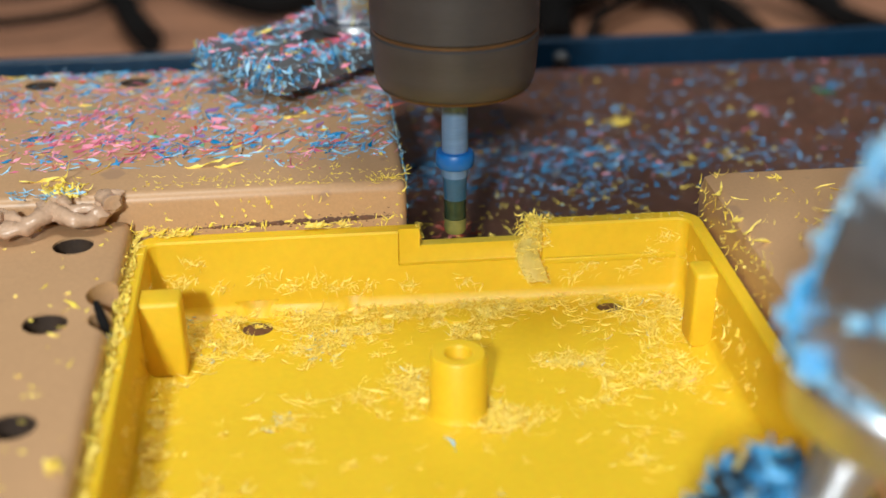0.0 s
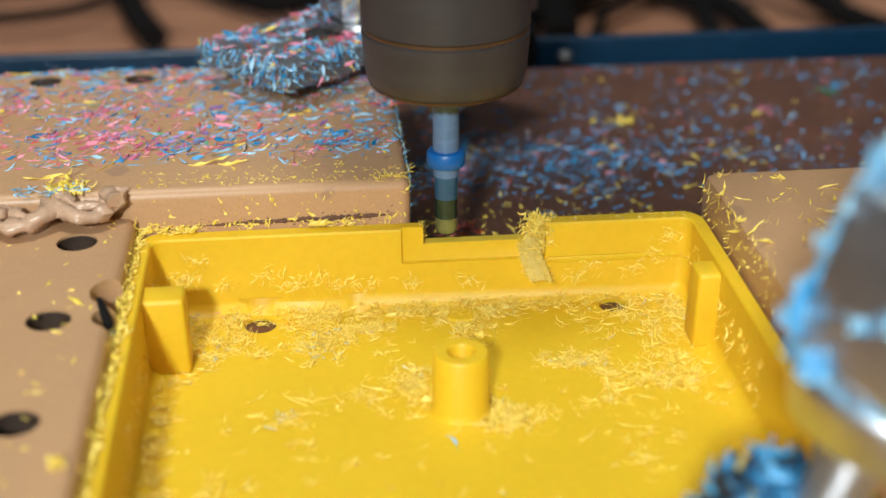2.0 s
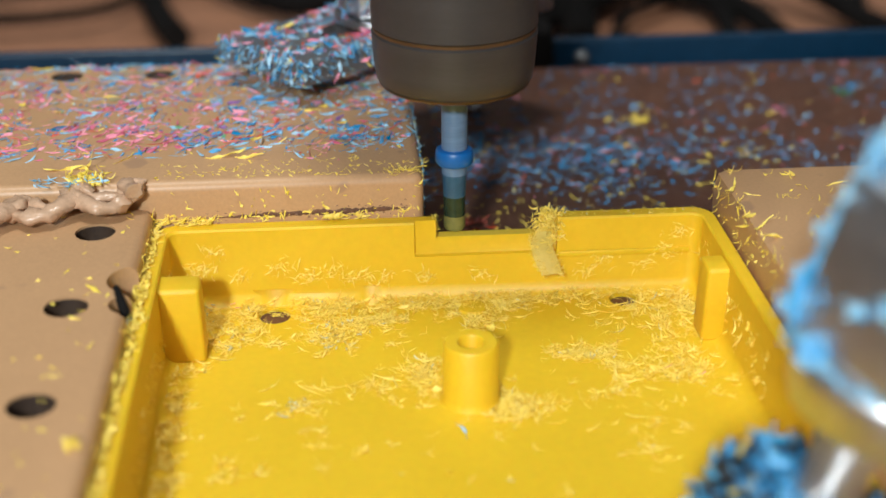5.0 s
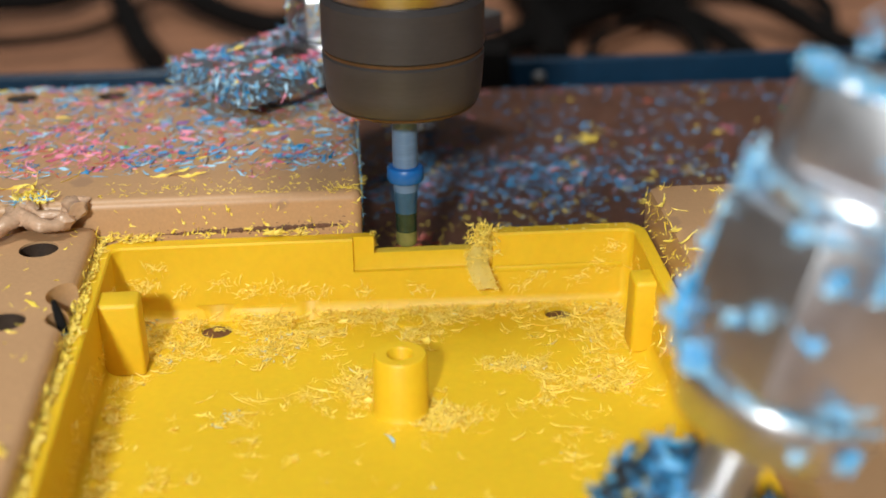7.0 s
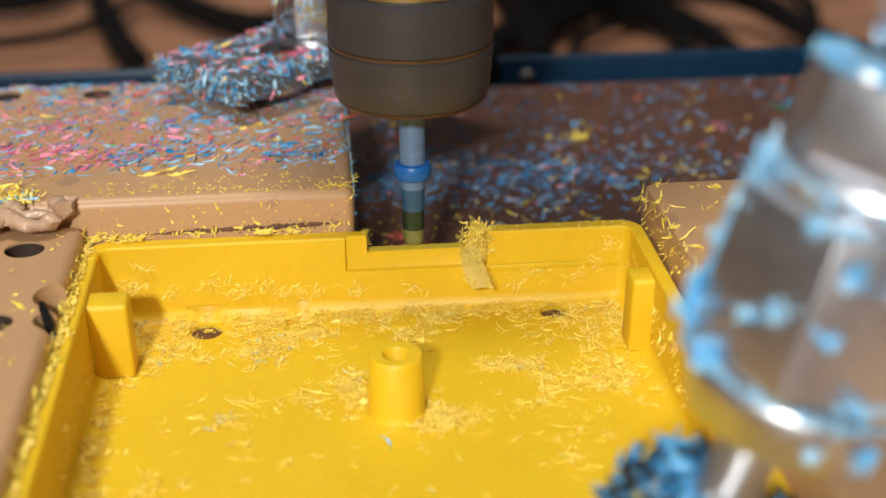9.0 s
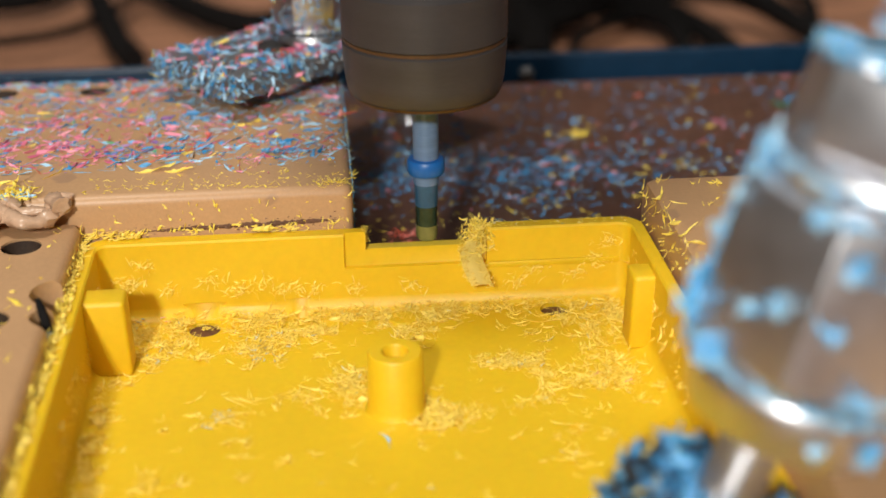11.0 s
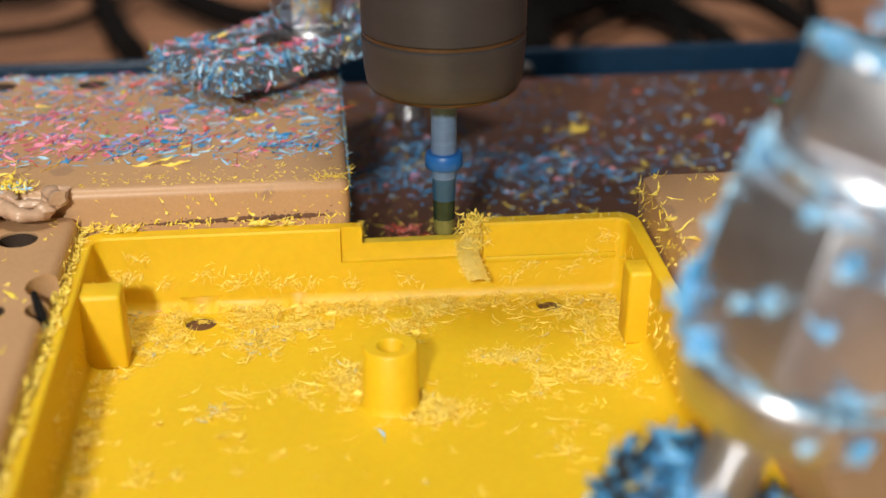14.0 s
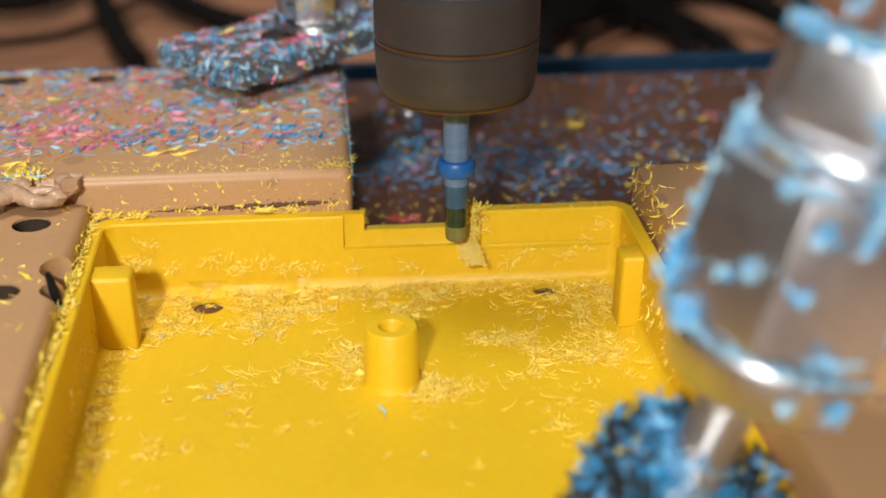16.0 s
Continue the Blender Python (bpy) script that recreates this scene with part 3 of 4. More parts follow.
# ---------------------------------------------------------------- clamps
def thread_bm(r, z0, z1, pitch=1.0, depth=0.35, n=28):
    prof = [(r - depth, z0)]
    z = z0
    while z < z1 - pitch:
        prof += [(r - depth * (0.5 + 0.5 * math.cos(2 * math.pi * k / 8)), z + pitch * k / 8) for k in range(1, 9)]
        z += pitch
    prof.append((r - depth, z1))
    return lathe_bm(prof, n)


def hex_bm(flat, z0, z1, ch=0.6):
    """A six-sided nut with chamfered corners."""
    r = flat / math.cos(math.pi / 6)
    bm = bmesh.new()
    rings = []
    for z, k in ((z0, 0.88), (z0 + ch, 1.0), (z1 - ch, 1.0), (z1, 0.88)):
        rings.append([bm.verts.new((r * k * math.cos(a), r * k * math.sin(a), z)) for a in (math.pi / 3 * j for j in range(6))])
    for a, b in zip(rings, rings[1:]):
        for j in range(6):
            bm.faces.new((a[j], a[(j + 1) % 6], b[(j + 1) % 6], b[j]))
    bm.faces.new(list(reversed(rings[0])))
    bm.faces.new(rings[-1])
    bmesh.ops.bevel(bm, geom=bm.edges[:], offset=0.18, segments=2, profile=0.5, affect="EDGES")
    return bm


def back_clamp():
    c = holder("clamp")
    turn = 42.0
    m = pose(-0.0178, 0.0500, 0.0189, 0, 0, turn)
    bm = box_bm(0, 54, 0, 18.6, 0, 3.3, 0.4, 3)
    bar = part("bar", bm, GREY_STEEL, c, "dull grey steel clamp bar", at=m)
    carve(bar, [part("cutter", box_bm(11, 31, 5.4, 11.8, -2, 8, 1.5, 3), GREY_STEEL, at=m)])
    inv = m
    q = inv @ Vector((0.0227, 0.0086, 0))
    part("stud", thread_bm(3.0, -18, 28), CHROME, c, "threaded steel stud", angle=80, at=pose(q.x, q.y, 0.0189))
    part("washer", lathe_bm([(3.2, 3.3), (6.6, 3.3), (6.8, 3.7), (6.6, 4.5), (3.2, 4.5)], 40), CHROME, c, at=pose(q.x, q.y, 0.0189))
    part("nut", hex_bm(5.2, 4.5, 11.5), CHROME, c, "shiny zinc plated nut", at=pose(q.x, q.y, 0.0189))
    q = inv @ Vector((0.050, 0.0150, 0))
    part("heel_screw", thread_bm(2.6, -19.4, 5.0), CHROME, c, "threaded heel screw standing on the bed", angle=80, at=pose(q.x, q.y, 0.0189))
    on_bed(tagged(c, "grey steel hold-down clamp bar thick with blue and pink shavings", "clamp", group="hold-down clamps"))
    s = Shavings([CHIP_PALE, CHIP_BLUE, CHIP_PINK, CHIP_RED, YELLOW_CHIP, GREY_STEEL, CHIP_PURPLE], 77)
    r = s.r
    pick = [0] * 10 + [1] * 6 + [2] * 6 + [3] * 2 + [4] * 2 + [6]
    for _ in range(1700):
        x, y = r.uniform(0, 50), r.uniform(0, 18.6)
        if 12 < x < 30 and 6 < y < 11.2 or noise.noise(Vector((x * 0.22, y * 0.3, 1))) < -0.18:
            continue
        p = m @ Vector((x * MM, y * MM, 3.3 * MM))
        s.sliver((p.x / MM, p.y / MM, p.z / MM + r.uniform(0, 0.4)), 0.6 + 2.8 * r.random() ** 1.5, r.uniform(0.15, 0.65), r.uniform(0.0, 1.1), 0.4, r.choice(pick), pitch=r.uniform(-0.15, 0.4), thick=0.12)
    pick = [0] * 8 + [1] * 5 + [2, 5, 5, 5, 4]
    for _ in range(620):  # hanging off the two near edges
        if r.random() < 0.6:
            x, y, nx, ny = r.uniform(0, 44), -0.1, 0, -1
        else:
            x, y, nx, ny = -0.1, r.uniform(0, 18.6), -1, 0
        if r.random() < x / 60:
            continue
        p = m @ Vector((x * MM, y * MM, (3.6 - 3.4 * r.random() ** 1.5) * MM))
        s.sliver((p.x / MM, p.y / MM, p.z / MM - 0.2), 0.7 + 2.8 * r.random() ** 1.5, r.uniform(0.15, 0.7), r.uniform(0.2, 1.4), 0.5, r.choice(pick), thick=0.12,
                 yaw=math.radians(turn) + math.atan2(ny, nx) + r.gauss(0, 0.8), pitch=r.uniform(-1.5, 0.2))
    for _ in range(170):
        a, h = r.uniform(0, 6.28), r.uniform(4, 11)
        p = m @ Vector((0.0227, 0.0086, 0))
        s.sliver((p.x / MM + 5.8 * math.cos(a), p.y / MM + 5.8 * math.sin(a), 18.0 + h), r.uniform(0.8, 2.2), 0.3, 0.8, 0.5, r.choice(pick), pitch=r.uniform(-1.2, 1.2))
    on_bed(tagged(s.make("shavings"), "blue, pink and yellow plastic shavings matted on the clamp", "shavings", kind="stuff"))


def front_clamp():
    """The leaning stud with stacked nuts close to the camera, its foot in a heap of shavings."""
    c = holder("leaning_clamp_stud")
    base, axis = Vector((27.6, -47.5, 25.8)), Vector((0.295, 0.05, 0.955)).normalized()
    m = Matrix.Translation(base * MM) @ axis.to_track_quat("Z", "Y").to_matrix().to_4x4()
    back = m.to_3x3().inverted()
    near, side = (back @ Vector((-0.36, -0.93, 0.0))).xy, (back @ Vector((-1, 0.3, 0))).xy
    to_cam, to_left = math.atan2(near.y, near.x), math.atan2(side.y, side.x)
    way = 1 if math.sin(to_left - to_cam) > 0 else -1
    skew = Vector((0.365, 0.05, 0.93)).normalized()  # the nuts sit askew on the stud
    askew = Matrix.Translation((base + axis * 16.5) * MM) @ skew.to_track_quat("Z", "Y").to_matrix().to_4x4()
    turned = m @ Matrix.Rotation(to_cam + way * 0.22, 4, "Z")
    part("stud", thread_bm(2.6, -41.0, 36, 1.1, 0.42, 36), STUD_STEEL, c, "threaded steel stud", angle=80, at=askew)
    part("washer", lathe_bm([(3.0, -2.4), (6.4, -2.4), (7.3, -1.9), (8.0, -0.4), (8.5, 1.2), (8.6, 1.9), (8.3, 2.5), (7.6, 2.7), (3.0, 2.7)], 64), NUT_STEEL, c, "thick zinc plated washer", at=m)
    part("long_nut", hex_bm(8.3, 2.7, 17.2, 1.1), NUT_STEEL, c, "long six-sided nut smeared with shavings", at=turned)
    part("upper_washer", lathe_bm([(3.0, 17.1), (7.8, 17.1), (8.2, 17.6), (8.3, 18.5), (8.0, 19.2), (3.0, 19.3)], 64), STUD_STEEL, c, at=m)
    part("upper_nut", hex_bm(7.0, 19.2, 27.2, 0.9), STUD_STEEL, c, "shiny six-sided nut", at=turned @ Matrix.Rotation(0.4, 4, "Z"))
    foot = base + axis * 16.5 - skew * 42.0
    part("foot_block", box_bm(foot.x - 5, foot.x + 5, foot.y - 5, foot.y + 5, 0.0, 4.0, 1.2), BLACK_STEEL, c, "black steel foot on the plastic floor")
    on_bed(tagged(c, "shiny leaning threaded stud with stacked nuts on a black foot", "clamp stud", group="hold-down clamps"))

    s = Shavings([CHIP_BLUE, CHIP_SKY, CHIP_DARK, YELLOW_CHIP, CHIP_PINK], 91)
    r = s.r
    pick = [0] * 11 + [1] * 3 + [2] * 4 + [3]
    for _ in range(5600):  # heap round the foot
        a, k = r.uniform(0, 2 * math.pi), r.random() ** 0.5
        h = 18.6 * (1 - k ** 3.2) + 0.3
        p = (20.8 + 8.8 * k * math.cos(a), -44.0 + 9.8 * k * math.sin(a), max(0.3, h * r.uniform(0.5, 1.03)))
        mid = base + axis * 16.5 + skew * ((p[2] - base.z - axis.z * 16.5) / skew.z)
        if math.hypot(p[0] - mid.x, p[1] - mid.y) < 2.7 or (p[2] > 14.6 and p[1] < mid.y + 1.0 and -3.0 < p[0] - mid.x < 2.4):
            continue
        # Black slivers here stand for shade in gaps between the blue strands.
        gap_shade = noise.noise(Vector(p) * 0.33) < -0.06
        s.sliver(p, r.uniform(1.6, 4.8), r.uniform(0.35, 0.9), r.uniform(0.6, 2.6), 0.5, 2 if gap_shade and r.random() < 0.7 else r.choice(pick), pitch=r.uniform(-0.7, 1.0), thick=0.4, segs=5)
    for _ in range(900):  # lower mound beside the stud
        a, k = r.uniform(0, 2 * math.pi), r.random() ** 0.5
        h = 15.0 * (1 - k ** 3) + 0.3
        p = (28.6 + 4.2 * k * math.cos(a), -44.5 + 5.0 * k * math.sin(a), max(0.3, h * r.uniform(0.5, 1.03)))
        # Gap shade again put in as black slivers.
        gap_shade = noise.noise(Vector(p) * 0.33) < 0.04
        s.sliver(p, r.uniform(1.4, 4.2), r.uniform(0.35, 0.9), r.uniform(0.6, 2.6), 0.5, 2 if gap_shade and r.random() < 0.7 else r.choice(pick), pitch=r.uniform(-0.7, 1.0), thick=0.4, segs=5)
    for _ in range(150):  # clinging to the stud
        h = r.uniform(12.5, 19.0)
        mid = base + axis * 16.5 + skew * ((h - base.z - axis.z * 16.5) / skew.z)
        a = r.gauss(math.pi * 1.05, 0.75)
        s.sliver((mid.x + 2.8 * math.cos(a), mid.y + 2.8 * math.sin(a), h), r.uniform(0.8, 2.4), r.uniform(0.25, 0.6), 1.2, 0.5, r.choice((0, 1, 1)), pitch=r.uniform(-1.2, 1.2), thick=0.3)
    for _ in range(26):
        s.sliver((27.2 + r.gauss(0, 1.0), -50 + r.gauss(0, 1.2), 12.5 + r.gauss(0, 0.8)), r.uniform(0.8, 2.0), 0.4, 1.0, 0.5, r.choice((4, 4, 3, 1)), pitch=r.uniform(-0.5, 0.9))
    on_bed(tagged(s.make("shavings"), "matted heap of bright blue plastic shavings round the stud", "shavings", kind="stuff"))

    s = Shavings([CHIP_ICE, CHIP_SKY, YELLOW_CHIP], 92)
    r = s.r

    def stick(a, z, rad, n, wide, tall, sky, big=1.0, thick=0.5):
        """Slivers clinging round the angle a, left of the near side, at the height z up the axis."""
        for _ in range(n):
            b, h = to_cam + way * (a + r.gauss(0, wide / rad)), z + r.gauss(0, tall)
            out = rad + abs(r.gauss(0, thick))
            q = m @ Vector((out * math.cos(b) * MM, out * math.sin(b) * MM, h * MM))
            nrm = (m.to_3x3() @ Vector((math.cos(b), math.sin(b), 0))).normalized()
            s.sliver(tuple(q / MM), r.uniform(0.6, 2.0) * big, r.uniform(0.3, 0.7) * big, r.uniform(0.3, 1.6), 0.5, 1 if r.random() < sky else 0, normal=nrm, pitch=r.uniform(-0.4, 0.5), thick=0.3)

    stick(1.4, 6.0, 8.4, 300, 0.9, 1.6, 0.9, 1.1, 0.7)      # thick blue crust on the shaded side
    stick(1.05, 3.4, 8.5, 90, 0.8, 0.5, 0.7)
    stick(1.55, 11.5, 8.5, 90, 0.6, 1.4, 0.35)
    stick(1.3, 17.8, 8.2, 90, 0.5, 1.2, 0.35, 1.0, 0.6)
    stick(1.6, 14.5, 8.3, 30, 0.9, 1.2, 0.3)
    for k in range(9):                                         # pale line along both rims
        stick(0.85 - 0.22 * k, 2.7, 8.4, 12, 0.7, 0.22, 0.2, 0.6, 0.12)
        stick(1.0 - 0.2 * k, 18.3, 8.5, 10, 0.7, 0.35, 0.15, 0.6, 0.12)
    stick(0.07, 14.0, 8.3, 60, 0.6, 0.5, 0.85, 0.75)
    stick(0.05, 13.2, 8.7, 8, 0.3, 0.15, 0.0, 0.7)
    stick(0.42, 16.2, 8.3, 34, 0.6, 0.4, 0.3, 0.85)
    stick(0.20, 16.4, 8.3, 22, 0.5, 0.35, 0.3, 0.8)
    stick(0.02, 8.8, 8.3, 36, 0.45, 0.5, 0.6, 0.8)
    stick(0.27, 10.2, 8.4, 22, 0.3, 0.35, 0.3, 0.75)
    stick(0.48, 9.6, 8.4, 26, 0.35, 0.45, 0.3, 0.75)
    stick(0.72, 8.0, 8.5, 18, 0.3, 0.4, 0.3, 0.7)
    stick(-0.36, 16.6, 8.4, 60, 0.35, 1.2, 0.45, 0.9)
    stick(-0.45, 4.4, 8.3, 26, 0.8, 0.4, 0.5, 0.8)
    stick(-0.75, 0.4, 8.2, 36, 0.5, 0.7, 0.6, 0.85)
    stick(-0.25, 0.1, 7.8, 22, 0.3, 0.4, 0.2, 0.75)
    stick(-0.95, 7.0, 8.4, 24, 0.3, 0.4, 0.5, 0.75)
    stick(0.9, 27.1, 7.6, 70, 1.2, 0.35, 0.6, 0.9)
    stick(0.3, 27.2, 7.5, 34, 0.9, 0.3, 0.7, 0.9)
    stick(-0.15, 22.0, 7.6, 24, 0.5, 0.9, 0.4, 0.9)
    stick(1.2, 29.5, 3.4, 40, 0.6, 0.8, 0.3, 0.7)
    on_bed(tagged(s.make("shavings"), "pale blue plastic shavings stuck to the shiny nuts", "shavings", kind="stuff"))


# ---------------------------------------------------------------- shavings
LONE = random.Random(44)


def lone(x, y, z, length, width, yaw, mat, label):
    """One long shaving that can be told apart."""
    s = Shavings([mat], LONE.randrange(9999))
    s.sliver((x, y, z), length, width, LONE.uniform(0.4, 1.3), 0.4, 0, yaw=yaw, pitch=0.06, segs=10)
    on_bed(tagged(s.make("plastic_shaving"), label, "shaving", group="single plastic shavings"))


def board_shavings():
    s = Shavings([CHIP_BLUE, CHIP_PALE, CHIP_PINK, CHIP_RED, YELLOW_CHIP, CHIP_PURPLE, CHIP_DARK, CHIP_GREEN], 3)
    r = s.r
    z = 15.85

    def clear(x, y):
        return not any((x - hx) ** 2 + (y - hy) ** 2 < 5.5 for hx, hy in ((-52.8, 67.9), (-39.2, 67.7)))

    for _ in range(9000):
        x, y = r.uniform(-92, -3.4), r.uniform(28.5, 72.5)
        dens = 0.48 + 0.65 * noise.noise(Vector((x * 0.16, y * 0.16, 2))) + 0.25 * noise.noise(Vector((x * 0.5, y * 0.5, 5)))
        dens += 0.10 * math.exp(-((y - 41) / 7.0) ** 2) + (0.05 if y > 50 else 0)
        if y < 34:
            dens -= 0.5 + (34 - y) * 0.08
        if r.random() > dens or not clear(x, y):
            continue
        pinkish = 0.46 if x < -30 and 36 < y < 62 else 0.2
        q = r.random()
        mat = 2 if q < pinkish else 3 if q < pinkish + 0.08 else 4 if q < pinkish + 0.13 else 5 if q < pinkish + 0.15 else 1 if q < 0.72 else 7 if q > 0.992 else 0
        s.sliver((x, y, z), (0.35 + 2.9 * r.random() ** 1.7) * (1.0 if y < 60 else 1.35), 0.08 + 0.5 * r.random() ** 1.6, r.uniform(0.0, 0.8), 0.3, mat, yaw=r.gauss(0.25, 0.8) + r.choice((0, math.pi)), pitch=r.uniform(-0.05, 0.3), thick=0.2)
    for x, y, n, mat in ((-23.6, 53.5, 20, 0), (-21, 42, 16, 0), (-12, 40, 20, 0), (-8, 38.5, 12, 1), (-40, 42.5, 22, 2), (-46, 44, 18, 2), (-33, 41, 16, 5), (-30, 38.5, 14, 0), (-5.8, 53, 12, 3), (-34, 66.5, 12, 3), (-27, 40, 8, 3), (-38, 39, 14, 2)):
        for _ in range(int(n * 0.8)):
            s.sliver((x + r.gauss(0, 2.2), y + r.gauss(0, 1.6), z + r.uniform(0, 0.25)), r.uniform(0.9, 2.6), r.uniform(0.2, 0.6), r.uniform(0.0, 0.6), 0.4, mat, yaw=r.gauss(0.3, 0.6), pitch=r.uniform(0, 0.35))
    for x, y, ln, yw in ((-23, 37.5, 4.6, 1.1), (-28.5, 50.6, 3.2, 1.5), (-60, 45, 3.0, 0.4)):
        lone(x, y, z, ln * 0.6, 0.3, yw, CHIP_DARK, "short black thread lying on the tan board")
    for x, y, ln, yw in ((-27.5, 33.5, 5.5, 0.25), (-24.5, 32.8, 4.0, 0.05), (-44, 31.5, 6.5, 0.15), (-41, 33, 5.5, 0.7), (-17, 49.5, 3.0, -0.1), (-47.5, 30.8, 5.0, 0.1)):
        lone(x, y, z, ln, 0.55, yw, YELLOW_CHIP, "long yellow plastic shaving lying on the tan board")
    for _ in range(210):  # small yellow ones near the front edge
        x, y = r.uniform(-36, -3.3), 26 + abs(r.gauss(0, 3.5))
        s.sliver((x, y, z - (0.4 if y < 26.4 else 0)), r.uniform(0.25, 1.1), r.uniform(0.1, 0.26), r.uniform(0.3, 1.6), 0.5, 4, pitch=r.uniform(-0.1, 0.5))
    for _ in range(14):
        s.tuft((-5 + r.gauss(0, 1.5), 26.2 + abs(r.gauss(0, 1.6)), z), 3, 0.4, 1.1, 0.16, 4, 0.4)
    for _ in range(120):  # clinging to the front face and its lower joint
        x, zz = r.uniform(-35, -3.2), r.choice((r.uniform(10.6, 15), r.uniform(10.4, 11.6)))
        s.sliver((x, 25.2, zz), r.uniform(0.25, 1.2), r.uniform(0.1, 0.4), r.uniform(0.2, 1.4), 0.5, 4, normal=(0, -1, 0.15))
    for _ in range(520):  # fuzz on the dark side face
        y, zz = r.uniform(26, 70), 15.8 - abs(r.gauss(0, 3.2))
        s.sliver((-2.9, y, zz), r.uniform(0.3, 1.5), r.uniform(0.06, 0.22), r.uniform(0.2, 1.4), 0.5, r.choice((0, 1, 1, 1, 4)), normal=(1, 0, 0.1), pitch=r.uniform(-0.2, 0.7))
    for x, n in ((-14.2, 26), (-30.5, 26), (-32.2, 22), (-10.5, 12), (-34.5, 26)):  # knots on the wall's top
        for _ in range(n):
            s.sliver((x + r.gauss(0, 0.8), 25.0 + r.gauss(0, 0.3), 10.5 + r.uniform(0, 0.7)), r.uniform(0.6, 1.9), r.uniform(0.15, 0.4), 0.9, 0.5, 4, yaw=r.gauss(0.3, 0.5), pitch=r.uniform(-0.1, 0.6))
    on_bed(tagged(s.make("shavings"), "blue, pink, red and yellow plastic shavings on the tan board", "shavings", kind="stuff"))


def bed_shavings():
    s = Shavings([CHIP_BLUE, CHIP_PALE, CHIP_PINK, CHIP_RED, YELLOW_CHIP, CHIP_PURPLE, CHIP_GREEN, DIRT], 4)
    r = s.r
    z = -0.55
    for _ in range(15000):
        x, y = r.uniform(-2, 120), r.uniform(28, 114.5)
        band = math.exp(-((y - 71) / 13.0) ** 2) * math.exp(-((x - 18) / 30.0) ** 2)
        dens = 0.14 + 0.8 * band + 0.30 * noise.noise(Vector((x * 0.11, y * 0.11, 4)))
        if y < 56:
            dens -= 0.04 * (56 - y)
        if r.random() > dens:
            continue
        mat = r.choice((0, 0, 0, 0, 0, 0, 0, 0, 0, 0, 0, 0, 0, 0, 1, 2, 3, 4))
        s.sliver((x, y, z), 0.4 + 2.3 * r.random() ** 1.8, r.uniform(0.10, 0.42), r.uniform(0.0, 0.6), 0.2, mat, yaw=r.gauss(0.1, 0.8), pitch=r.uniform(-0.05, 0.2), thick=0.12)
    for _ in range(420):
        x, y = r.uniform(-1, 34), 28 + abs(r.gauss(0, 16))
        s.sliver((x, y, z), r.uniform(0.5, 2.4), r.uniform(0.15, 0.45), r.uniform(0.3, 2.0), 0.5, 4, pitch=r.uniform(-0.1, 0.5))
    for x, y, n, mat, k in ((37, 85, 26, 4, 1.1), (76, 96, 14, 6, 0.9), (78, 98, 14, 0, 1.1), (62, 88, 12, 2, 1.2), (83, 76, 14, 3, 1.3), (52, 68, 16, 4, 2.4), (5, 46, 34, 3, 1.5), (3, 66, 40, 0, 2.4), (8, 72, 40, 0, 3.0), (23, 70, 60, 0, 5.0), (32, 66, 50, 0, 5.0)):
        for _ in range(n):
            s.sliver((x + r.gauss(0, k), y + r.gauss(0, k), z + r.uniform(0, 0.6)), r.uniform(0.6, 2), r.uniform(0.15, 0.5), r.uniform(0.2, 1), 0.5, mat, yaw=r.gauss(0.1, 0.9), pitch=r.uniform(0, 0.5))
    on_bed(tagged(s.make("shavings"), "blue, pink and yellow plastic shavings on the brown bed", "shavings", kind="stuff"))


